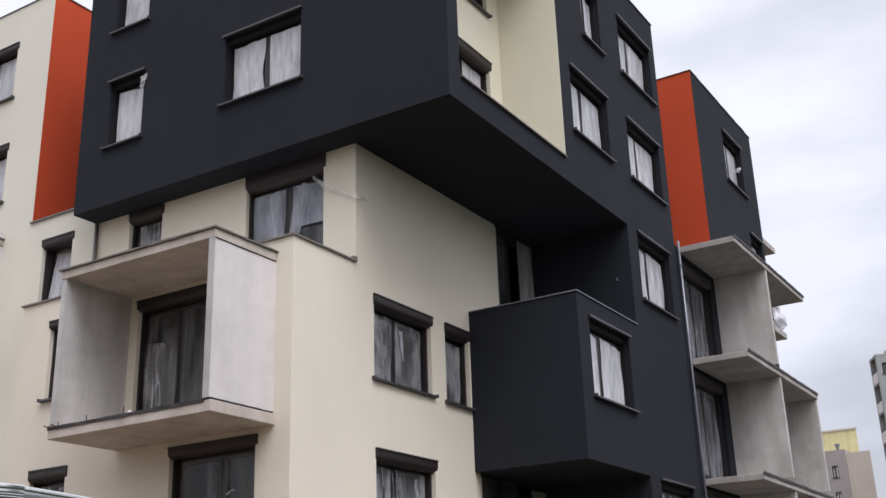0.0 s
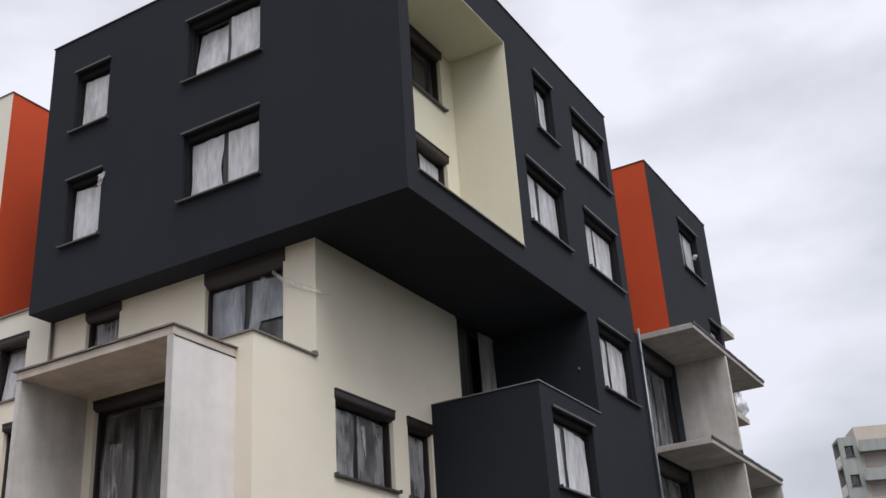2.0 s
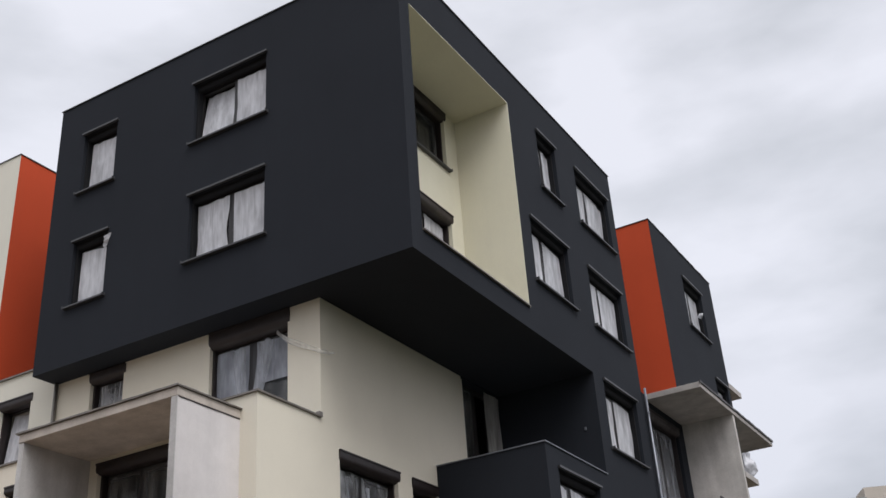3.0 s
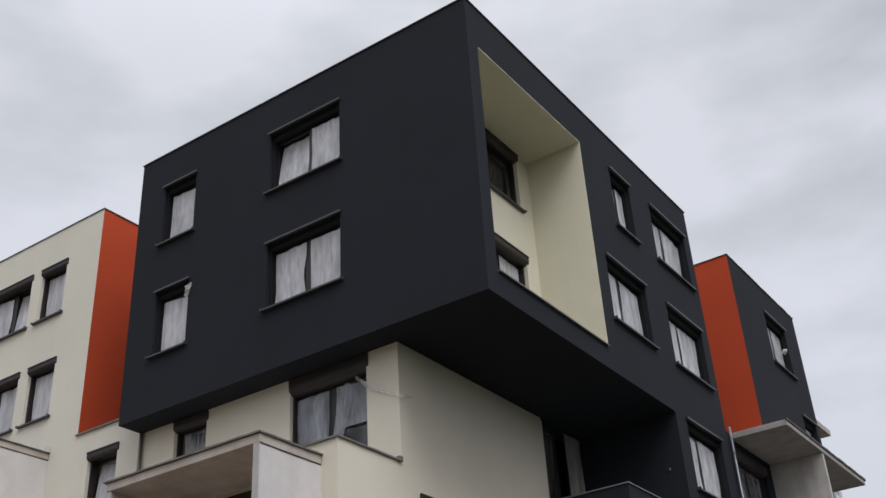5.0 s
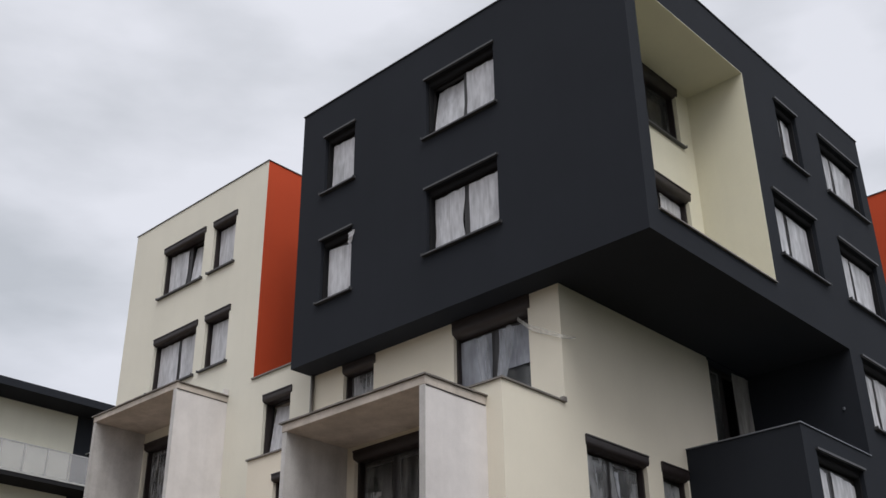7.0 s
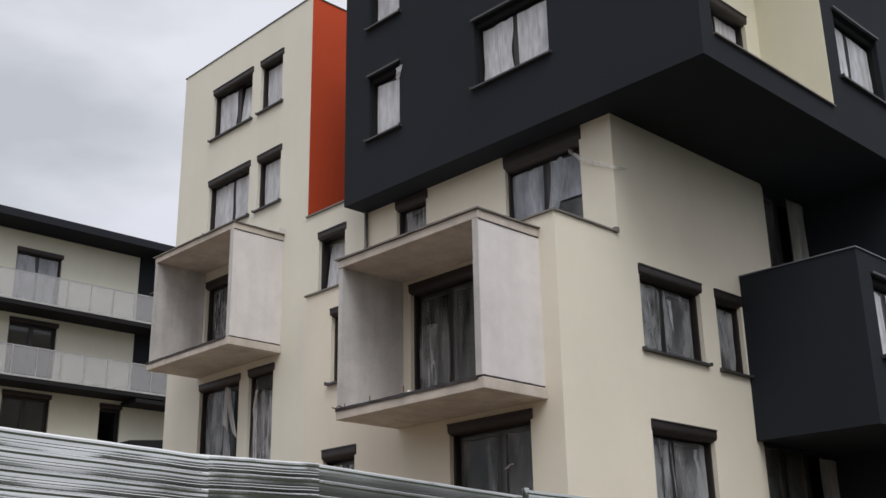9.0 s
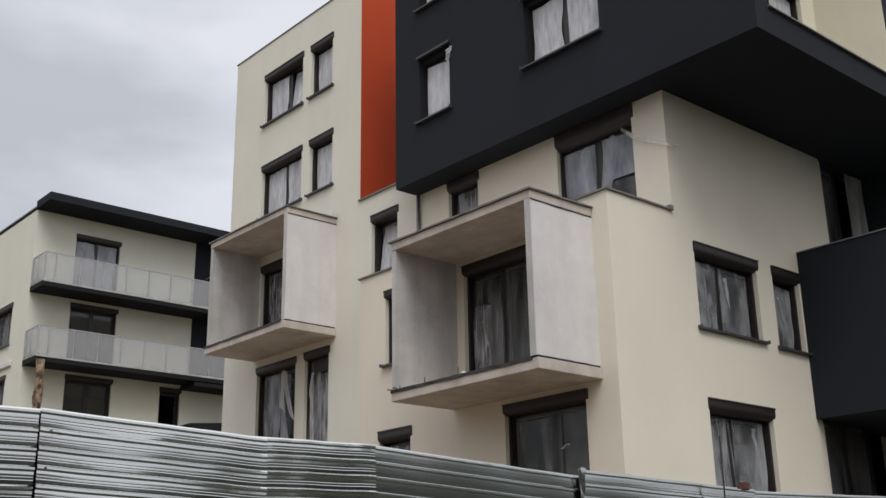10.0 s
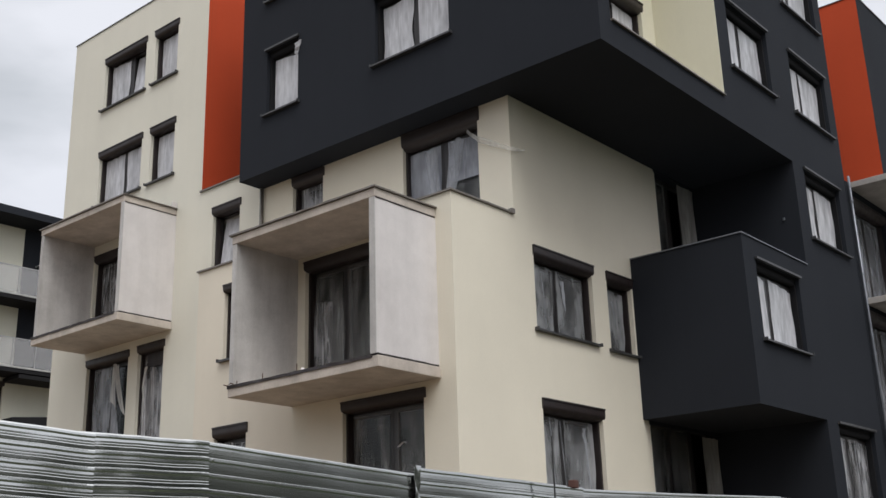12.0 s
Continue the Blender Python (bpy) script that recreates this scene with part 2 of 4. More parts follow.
COPING = painted_metal("grey_coping_sheet", (0.20, 0.18, 0.16), 0.45, 0.4)
ZINC = painted_metal("zinc_pipe", (0.22, 0.23, 0.26), 0.4, 0.6)
STEEL = galvanised("galvanised_sheet", 0.17, 0.08)
STEEL_DULL = galvanised("weathered_galvanised_sheet", 0.19, 0.11)
GLASS = glass("window_glass")
FOIL = foil("milky_film", 0.02, 0.30, (0.82, 0.82, 0.86), 0.03)
FOIL_CLEAR = foil("clear_film", 0.50, 0.97, (0.76, 0.76, 0.79), 0.03, 1.6, 0.8)
FOIL_VEIL = foil("bluish_film", 0.42, 0.78, (0.62, 0.645, 0.70), 0.018)
FOIL_PALE = foil("pale_dusty_film", 0.22, 0.42, (0.78, 0.76, 0.71), 0.015)
FOIL_DUST = foil("dusty_grey_film", 0.38, 0.86, (0.70, 0.71, 0.73), 0.010, 1.5, 0.75)
# film whose colour also carries the blue of reflected sky
FOIL_SKY = foil("film_with_sky_reflection", 0.26, 0.58, (0.66, 0.69, 0.78), 0.012, 1.6, 0.8)
FOIL_STRIP = foil("thin_film_strip", 0.42, 0.62, (0.86, 0.84, 0.80), 0.01)
FOIL_DIM = foil("stretched_film", 0.74, 0.97, (0.60, 0.61, 0.61), 0.02)
SOIL = soil("patchy_ground")
BARK = bark("rough_bark")
RUST = painted_metal("rusty_iron", (0.10, 0.055, 0.035), 0.8, 0.3)
RUBBER = painted_metal("black_cable", (0.012, 0.012, 0.012), 0.6)
BRICK = plaster("red_brick", (0.13, 0.065, 0.055), wear=0.2)
# dark grey puts the gloom of unlit rooms into the colour
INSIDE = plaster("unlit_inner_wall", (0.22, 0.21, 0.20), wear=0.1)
BLACKISH = plaster("near_black_cladding", (0.014, 0.014, 0.016), wear=0.1, streak=0.02)
ROOFING = plaster("bitumen_roof", (0.06, 0.06, 0.06), wear=0.2)
RAIL_PANEL = perforated("perforated_grey_sheet", (0.475, 0.48, 0.495), 0.62)
RAIL_POST = painted_metal("light_grey_steel", (0.36, 0.36, 0.37), 0.55)
RAIL_EDGE = painted_metal("pale_grey_edge_angle", (0.40, 0.40, 0.395), 0.5)
GREENISH = plaster("greenish_cream_render", (0.742, 0.735, 0.632), wear=0.05, streak=0.012)


# ---- mesh helpers ----
def thing(name, base, label, category, kind="", group=""):
    e = new(name)
    e.location = base
    e["root"] = 1
    return tagged(e, label, category, group, kind)


def part(name, bm, material, parent, label="", smooth=False):
    """Links a bmesh as one mesh object under a thing or a part."""
    bmesh.ops.recalc_face_normals(bm, faces=bm.faces)
    me = bpy.data.meshes.new(name)
    bm.to_mesh(me)
    bm.free()
    me.materials.append(material)
    if smooth:
        me.polygons.foreach_set("use_smooth", [True] * len(me.polygons))
    ob = new(name, me)
    if parent is not None:
        ob.parent = parent
        if "root" in parent.keys():
            ob.matrix_parent_inverse = Matrix.Translation(-parent.location)
    if label:
        ob["label"] = label
    return ob


def quadbox(bm, corners):
    """A box from 8 corners: four below, four above, in the same order."""
    v = [bm.verts.new(c) for c in corners]
    for f in ((0, 3, 2, 1), (4, 5, 6, 7), (0, 1, 5, 4), (1, 2, 6, 5), (2, 3, 7, 6), (3, 0, 4, 7)):
        bm.faces.new([v[i] for i in f])


def box(bm, x0, x1, y0, y1, z0, z1):
    z0, z1 = z0 + DATUM, z1 + DATUM
    quadbox(bm, [(x0, y0, z0), (x1, y0, z0), (x1, y1, z0), (x0, y1, z0), (x0, y0, z1), (x1, y0, z1), (x1, y1, z1), (x0, y1, z1)])


def one_box(*b, bevel=0.0):
    bm = bmesh.new()
    box(bm, *b)
    if bevel:
        bmesh.ops.bevel(bm, geom=bm.edges[:], offset=bevel, segments=2, affect="EDGES", profile=0.5)
    return bm


def rough_box(x0, x1, y0, y1, z0, z1, amount=0.008, step=0.09, seed=0.0):
    """A long thin strip with a worn, slightly crooked outline: cut along its length and pushed about."""
    bm = bmesh.new()
    lengths = (x1 - x0, y1 - y0)
    k = 0 if lengths[0] >= lengths[1] else 1
    n = max(2, int(lengths[k] / step))
    rows = []
    for i in range(n + 1):
        u = i / n
        row = []
        for c, (q, z) in enumerate(((0, z0), (1, z0), (1, z1), (0, z1))):
            jog = noise.noise_vector(Vector((i * 0.61 + seed, c * 1.7, seed))) * amount
            if k == 0:
                p = Vector((x0 + (x1 - x0) * u, (y0, y1)[q], z))
                jog.x = 0
            else:
                p = Vector(((x0, x1)[q], y0 + (y1 - y0) * u, z))
                jog.y = 0
            row.append(bm.verts.new(p + jog + Vector((0, 0, DATUM))))
        rows.append(row)
    for a, b in zip(rows, rows[1:]):
        for c in range(4):
            bm.faces.new([a[c], b[c], b[(c + 1) % 4], a[(c + 1) % 4]])
    bm.faces.new(rows[0])
    bm.faces.new(rows[-1])
    return bm


def at(face, pos, a, d, z):
    """A place on a facade: a along it (to the right, seen from outside), d out of it, z over the eye."""
    return (a, pos - d, z + DATUM) if face == "south" else (pos + d, a, z + DATUM)


def face_box(bm, face, pos, a0, a1, d0, d1, z0, z1):
    quadbox(bm, [at(face, pos, a, d, z) for z in (z0, z1) for a, d in ((a0, d0), (a1, d0), (a1, d1), (a0, d1))])


def wall_bm(face, pos, a0, a1, z0, z1, holes=(), thick=0.35):
    """A wall of real thickness with openings that go through it."""
    bm = bmesh.new()
    aa = sorted({a0, a1, *[min(max(v, a0), a1) for h in holes for v in h[:2]]})
    zz = sorted({z0, z1, *[min(max(v, z0), z1) for h in holes for v in h[2:4]]})
    seen = {}

    def vert(i, j, back):
        key = (i, j, back)
        if key not in seen:
            seen[key] = bm.verts.new(at(face, pos, aa[i], -thick if back else 0.0, zz[j]))
        return seen[key]

    def solid(i, j):
        if not (0 <= i < len(aa) - 1 and 0 <= j < len(zz) - 1):
            return False
        a, z = (aa[i] + aa[i + 1]) / 2, (zz[j] + zz[j + 1]) / 2
        return not any(h[0] < a < h[1] and h[2] < z < h[3] for h in holes)

    for i in range(len(aa) - 1):
        for j in range(len(zz) - 1):
            if not solid(i, j):
                continue
            for back in (False, True):
                bm.faces.new([vert(p, q, back) for p, q in ((i, j), (i + 1, j), (i + 1, j + 1), (i, j + 1))])
            for di, dj, p, q in ((-1, 0, (i, j), (i, j + 1)), (1, 0, (i + 1, j), (i + 1, j + 1)), (0, -1, (i, j), (i + 1, j)), (0, 1, (i, j + 1), (i + 1, j + 1))):
                if not solid(i + di, j + dj):
                    bm.faces.new([vert(*p, False), vert(*q, False), vert(*q, True), vert(*p, True)])
    return bm


def ring(bm, face, pos, a0, a1, z0, z1, w, d0, d1):
    """A closed rectangular frame, one piece."""
    loops = []
    for d in (d0, d1):
        for q in (0.0, w):
            loops.append([bm.verts.new(at(face, pos, a, d, z)) for a, z in ((a0 + q, z0 + q), (a1 - q, z0 + q), (a1 - q, z1 - q), (a0 + q, z1 - q))])
    for m, n in ((0, 1), (1, 3), (3, 2), (2, 0)):
        for k in range(4):
            bm.faces.new([loops[m][k], loops[m][(k + 1) % 4], loops[n][(k + 1) % 4], loops[n][k]])


def film_bm(face, pos, a0, a1, z0, z1, d, depth, folds, seed, lean=0.0):
    """A hanging sheet of film with uneven vertical folds and creases."""
    bm = bmesh.new()
    nx, nz = max(8, int((a1 - a0) * 18)), max(6, int((z1 - z0) * 7))
    rows = []
    skew = math.sin(seed * 2.9)
    sag = 0.09 * (0.5 + 0.5 * math.sin(seed * 5.3)) if z1 - z0 < 1.8 else 0.0
    for j in range(nz + 1):
        v = j / nz
        row = []
        for i in range(nx + 1):
            u = i / nx
            e0 = a0 + 0.05 * max(0.0, noise.noise(Vector((v * 2.1 + seed, 5.0, seed))))
            e1 = a1 - 0.12 * max(0.0, noise.noise(Vector((v * 1.7 + seed, 9.0, seed))) + 0.2 * (1 - v))
            a, z = e0 + (e1 - e0) * u, z0 + (z1 - z0) * v - v * v * (sag * u + 0.03 * noise.noise(Vector((u * 6 + seed, seed, 4.0))))
            a += 0.10 * skew * (1 - v) * v * 4 * math.sin(u * math.pi)
            n = noise.noise(Vector(((u + 0.30 * skew * v) * folds + seed, v * 0.8 + seed * 0.3, seed))) + 0.5 * noise.noise(Vector((u * folds * 2.3, v * 2.2 + seed, seed * 1.7)))
            row.append(bm.verts.new(at(face, pos, a, d + depth * n - lean * v, z)))
        rows.append(row)
    for j in range(nz):
        for i in range(nx):
            bm.faces.new([rows[j][i], rows[j][i + 1], rows[j + 1][i + 1], rows[j + 1][i]])
    return bm


def shutter_bm(face, pos, a0, a1, z_top, high=0.24, out=0.10, back=-0.14):
    """Shutter box: flat back and top, rounded nose."""
    bm = bmesh.new()
    prof = [(back, 0.0), (back, -high)]
    r = min(high * 0.5, out - back) * 0.98
    for k in range(7):
        t = -math.pi / 2 + math.pi / 2 * k / 6
        prof.append((out - r + r * math.cos(t), -high + r + r * math.sin(t)))
    prof += [(out, -0.03), (out + 0.015, -0.03), (out + 0.015, 0.0)]
    ends = [[bm.verts.new(at(face, pos, a, d, z_top + z)) for d, z in prof] for a in (a0, a1)]
    n = len(prof)
    for k in range(n):
        bm.faces.new([ends[0][k], ends[0][(k + 1) % n], ends[1][(k + 1) % n], ends[1][k]])
    bm.faces.new(ends[0])
    bm.faces.new(ends[1])
    return bm


SEED = [3.0]


def window(parent, face, pos, a0, a1, z0, z1, splits=(0.5,), cover="milky", sill=True, high=0.22, tilted=(), door=False, shut=True, bare=(), deep=0.22, lift=0.015, trim=False, lowered=0.0):
    """Recessed window: frame, sashes, panes, film over them, guide rails, sill and shutter box. splits: where the mullions stand."""
    SEED[0] += 1.37
    high = 0.15 if trim else high
    top = z1 - (high * 0.85 if shut else 0.0)
    bm = bmesh.new()
    ring(bm, face, pos, a0, a1, z0, top, 0.055, -deep - 0.08, -deep)
    win = part("glazed_door" if door else "window", bm, FRAME, parent)
    cuts = [0.0, *splits, 1.0]
    for k in range(len(cuts) - 1):
        b0, b1 = a0 + 0.03 + (a1 - a0 - 0.06) * cuts[k], a0 + 0.03 + (a1 - a0 - 0.06) * cuts[k + 1]
        lean = 0.15 if k in tilted else 0.0
        if k:
            bm = bmesh.new()
            face_box(bm, face, pos, b0 - 0.035, b0 + 0.035, -deep - 0.07, -deep + 0.006, z0 + 0.058, top - 0.058)
            part("mullion", bm, FRAME, win)
        bm = bmesh.new()
        ring(bm, face, pos, b0 + 0.03, b1 - 0.03, z0 + 0.06, top - 0.06, 0.06, -deep - 0.065, -deep + 0.012)
        lo, hi = z0 + 0.06, top - 0.06
        if lean:
            for v in bm.verts:
                off = lean * (v.co.z - DATUM - lo) / (hi - lo)
                if face == "south":
                    v.co.y += off
                else:
                    v.co.x -= off
        part("sash", bm, FRAME, win, "sash tilted open inwards" if lean else "")
        bm = bmesh.new()
        quadbox(bm, [at(face, pos, a, d - off, z) for z, off in ((lo + 0.055, 0.0), (hi - 0.055, lean)) for a, d in ((b0 + 0.085, -deep - 0.02), (b1 - 0.085, -deep - 0.02), (b1 - 0.085, -deep - 0.026), (b0 + 0.085, -deep - 0.026))])
        pane = part("pane", bm, GLASS, win)
        pane.visible_shadow = False
        if cover and k not in bare:
            milky = cover == "milky"
            folds = {"milky": 5, "dust": 3, "sky": 1, "veil": 5}.get(cover, 10)
            sh = random.uniform(0.0, 0.05)
            bm = film_bm(face, pos, b0 + 0.06, b1 - 0.055, z0 + 0.07 + sh, top - 0.07, -deep + 0.035, 0.014 if milky else 0.022, folds * (b1 - b0), SEED[0] + k, lean)
            part("protective_film", bm, {"milky": FOIL, "clear": FOIL_CLEAR, "dim": FOIL_DIM, "veil": FOIL_VEIL, "dust": FOIL_DUST, "sky": FOIL_SKY}[cover], win, "creased milky plastic film" if milky else "loose folded clear plastic film", smooth=True)
    if shut:
        if trim:
            bm = bmesh.new()
            face_box(bm, face, pos, a0 - 0.04, a1 + 0.04, 0.002, 0.06, z1 + 0.005, z1 + 0.05)
            part("head_trim", bm, SILL, win, "thin grey metal drip strip")
            # near-black colour stands in for the unlit recess round the box
            part("shutter_box", shutter_bm(face, pos, a0 + 0.001, a1 - 0.001, z1 - 0.002, high, -0.09, -deep + 0.02), BLACKISH, win, "dark roller shutter box set into the opening")
        else:
            part("shutter_box", shutter_bm(face, pos, a0 - 0.02, a1 + 0.05, z1 + lift, high + lift, 0.03, -deep + 0.02), SHUTTER, win, "dark brown rounded roller shutter box")
        if lowered:
            bm = bmesh.new()
            for k in range(int(lowered / 0.045)):
                face_box(bm, face, pos, a0 + 0.046, a1 - 0.046, -deep + 0.05, -deep + 0.062, top - 0.045 * (k + 1) + 0.004, top - 0.045 * k)
            part("shutter_curtain", bm, SHUTTER, win, "dark roller shutter partly let down")
        for q0, q1 in ((a0, a0 + 0.045), (a1 - 0.045, a1)):
            bm = bmesh.new()
            face_box(bm, face, pos, q0 + 0.001, q1 - 0.001, -deep + 0.002, -0.09, z0, top)
            part("guide_rail", bm, BLACKISH if trim else SHUTTER, win)
    if sill and not door:
        bm = bmesh.new()
        face_box(bm, face, pos, a0 - 0.06, a1 + 0.06, 0.002, 0.085, z0 - 0.04, z0 - 0.004)
        face_box(bm, face, pos, a0 + 0.002, a1 - 0.002, -deep, 0.002, z0 - 0.004, z0 + 0.012)
        bmesh.ops.remove_doubles(bm, verts=bm.verts, dist=0.0001)
        for q0 in (a0 - 0.078, a1 + 0.061):
            face_box(bm, face, pos, q0, q0 + 0.017, 0.002, 0.098, z0 - 0.044, z0 + 0.022)
        part("sill", bm, SILL, win)
    return win


def coping(parent, x0, x1, y0, y1, z, over=0.05, high=0.045, material=COPING):
    bm = bmesh.new()
    box(bm, x0 - over, x1 + over, y0 - over, y1 + over, z, z + high)
    return part("coping", bm, material, parent)


def tube(bm, points, radius, sides=8):
    """A bent round bar along the points."""
    rings = []
    for k, p in enumerate(points):
        p = Vector(p)
        along = (Vector(points[min(k + 1, len(points) - 1)]) - Vector(points[max(k - 1, 0)])).normalized()
        u = along.orthogonal().normalized()
        v = along.cross(u)
        rings.append([bm.verts.new(p + radius * (math.cos(t) * u + math.sin(t) * v)) for t in [2 * math.pi * s / sides for s in range(sides)]])
    for a, b in zip(rings, rings[1:]):
        off = min(range(sides), key=lambda s: (a[0].co - b[s].co).length)
        for s in range(sides):
            bm.faces.new([a[s], a[(s + 1) % sides], b[(s + 1 + off) % sides], b[(s + off) % sides]])
    bm.faces.new(rings[0])
    bm.faces.new(rings[-1])


# ---- ground ----
bm = bmesh.new()
bmesh.ops.create_grid(bm, x_segments=40, y_segments=40, size=1500)
ground = tagged(part("ground", bm, SOIL, None), "bare soil of the site with a weedy grass verge before the fence", "ground", kind="structure")

# ---- unseen tree belt behind the camera, added to block low sky and darken reflections ----
LEAF, nt, b, _ = nodes_of("dull_foliage")
lf = noise_node(nt, 1.2, 8, rough=0.7)
lr = ramp_node(nt, lf.outputs["Fac"], 0.35, (0.052, 0.058, 0.050), 0.65, (0.14, 0.148, 0.128))
nt.links.new(lr.outputs["Color"], b.inputs["Base Color"])
b.inputs["Roughness"].default_value = 0.9
bm = bmesh.new()
belt = []
SECTION = ((0.0, 0.0), (-0.9, 0.14), (-1.3, 0.32), (-1.1, 0.52), (-0.9, 0.70), (-0.3, 0.86), (0.9, 1.0), (2.4, 0.96), (3.6, 0.66), (4.2, 0.3), (4.0, 0.0))
for k in range(241):
    u = radians(-92 + 217 * k / 240)
    d = 30 + 3.0 * noise.noise(Vector((k * 0.175, 1.0, 0)))
    # height dips and rises are set to shape fence reflections and wall shade
    bare = math.exp(-((u + radians(22)) / radians(13)) ** 2)
    south = 1.0 / (1.0 + math.exp((38 - math.degrees(u)) / 6))
    tall = (11.5 - 3.0 * bare + 3.0 * south) * (1.0 - 0.5 / (1.0 + math.exp((math.degrees(u) + 60) / 4)))
    top = tall * (1 + 0.22 * noise.noise(Vector((k * 0.11, 5.0, 0))) + 0.12 * noise.noise(Vector((k * 0.45, 9.0, 0))))
    row = []
    for n, (out, h) in enumerate(SECTION):
        r = d + out + (0.8 * noise.noise(Vector((k * 0.4, n * 0.8, 2.0))) if h else 0.0)
        row.append(bm.verts.new((r * math.cos(u), -r * math.sin(u), top * h + (0.5 * noise.noise(Vector((k * 0.5, n * 1.1, 7.0))) if h else 0.0))))
    belt.append(row)
for a, b in zip(belt, belt[1:]):
    for q in range(len(SECTION) - 1):
        bm.faces.new([a[q], b[q], b[q + 1], a[q + 1]])
tagged(part("backdrop", bm, LEAF, None), "unseen belt of dull green trees added to dim low sky and reflections", "backdrop", kind="structure")

# ---- the main planes ----
XD, YD = -8.555, 14.337        # dark faces
XW, YU, YL = -11.014, 14.974, 13.230
G = -DATUM
Z_UNDER, Z_ROOF = 8.861, 15.551
X_WEST, Y_END = -17.98, 25.01
T = 0.35

# ---- corner building ----
corner = thing("apartment_building", (-13, 19, 0), "new corner block with overhanging anthracite box over cream storeys", "building")

dark_south = [(-13.80, -11.84, 13.03, 14.54), (-13.80, -11.84, 10.22, 11.73), (-17.13, -16.10, 13.01, 14.55), (-17.13, -16.10, 10.20, 11.75)]
part("wall", wall_bm("south", YD, X_WEST, XD, Z_UNDER, Z_ROOF, dark_south), DARK, corner, "smooth anthracite rendered wall")
window(corner, "south", YD, *dark_south[0], tilted=(0,), trim=True)
window(corner, "south", YD, *dark_south[1], trim=True)
window(corner, "south", YD, *dark_south[2], splits=(), trim=True)
window(corner, "south", YD, *dark_south[3], splits=(), trim=True)

dark_east = [(20.34, 21.36, 12.96, 14.53), (22.52, 24.60, 13.00, 14.57), (19.43, 21.36, 10.21, 11.76), (22.52, 24.57, 10.21, 11.76)]
NY0, NY1, NZ0, NZ1, NX = 14.72, 18.885, 9.375, 14.49, -9.95
part("wall", wall_bm("east", XD, YD + T, Y_END, Z_UNDER, Z_ROOF, dark_east + [(NY0 - 0.015, NY1 + 0.015, NZ0 - 0.015, NZ1 + 0.015)]), DARK, corner, "smooth anthracite rendered wall")
window(corner, "east", XD, *dark_east[0], splits=(0.5,), trim=True)
window(corner, "east", XD, *dark_east[1], splits=(0.42,), trim=True)
window(corner, "east", XD, *dark_east[2], splits=(0.42,), trim=True)
window(corner, "east", XD, *dark_east[3], splits=(0.42,), trim=True)

# loggia cut into the box, with its cream lining
niche_win = [(16.45, 18.38, 12.97, 14.50 - 0.02), (16.45, 18.38, 10.22, 11.77)]
part("niche_back", wall_bm("east", NX, NY0 - 0.05, NY1 + 0.05, NZ0 - 0.05, NZ1 + 0.05, niche_win, 0.2), NICHE, corner)
part("niche_side", one_box(NX, XD + 0.004, NY1, NY1 + 0.015, NZ0 - 0.015, NZ1 + 0.015), NICHE, corner)
part("niche_side", one_box(NX, XD - 0.03, NY0 - 0.015, NY0, NZ0 - 0.015, NZ1 + 0.015), NICHE, corner)
part("niche_ceiling", one_box(NX, XD + 0.003, NY0, NY1, NZ1, NZ1 + 0.015), NICHE, corner)
part("niche_floor", one_box(NX, XD + 0.05, NY0 + 0.002, NY1 - 0.002, NZ0 - 0.014, NZ0 + 0.012), COPING, corner, "grey sheet metal sill of the niche")
window(corner, "east", NX, *niche_win[0], cover="dim")
window(corner, "east", NX, *niche_win[1])

part("soffit", one_box(X_WEST + T, XD - T, YD + T, Y_END - T, Z_UNDER, Z_UNDER + 0.2), DARK, corner, "anthracite underside of the overhang")
part("roof", one_box(X_WEST + T, XD - T, YD + T, Y_END - T, Z_ROOF - 0.35, Z_ROOF - 0.1), ROOFING, corner)
part("wall", one_box(X_WEST, X_WEST + T, YD + T, Y_END, Z_UNDER, Z_ROOF), DARK, corner)
part("wall", one_box(X_WEST + T, XD - T, Y_END - T, Y_END, Z_UNDER, Z_ROOF), DARK, corner)
for x0, x1, y0, y1 in ((X_WEST, XD, YD, YD + T), (XD - T, XD, YD + T + 0.06, Y_END), (X_WEST, X_WEST + T, YD + T + 0.06, Y_END), (X_WEST + T + 0.06, XD - T - 0.06, Y_END - T, Y_END)):
    coping(corner, x0, x1, y0, y1, Z_ROOF, 0.025, 0.02, SILL)
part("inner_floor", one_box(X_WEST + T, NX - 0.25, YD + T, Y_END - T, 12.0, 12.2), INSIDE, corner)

# dark lower east front with the two recesses
R0, R1, P0, P1 = 18.904, 21.95, 3.221, 6.50
low_east = [(22.52, 24.50, 7.22, 8.86 - 0.02), (19.42, 21.42, 4.50, 6.08), (22.52, 24.50, 1.60, 3.19)]
part("wall", wall_bm("east", XD, R0, Y_END, G, Z_UNDER, low_east + [(R0 - 1, R1, P1, Z_UNDER + 1), (R0 - 1, R1, G - 1, P0)]), DARK, corner, "smooth anthracite rendered wall")
window(corner, "east", XD, *low_east[0], splits=(0.42,), trim=True)
window(corner, "east", XD, *low_east[1], splits=(0.40,), trim=True)
window(corner, "east", XD, *low_east[2], splits=(0.40,), cover="clear", trim=True)
part("bay_front", one_box(XW, XD - T, R0, R0 + 0.2, P0, P1), DARK, corner, "projecting anthracite bay")
part("bay_underside", one_box(XW, XD - T, R0 + 0.2, R1, P0, P0 + 0.2), DARK, corner)
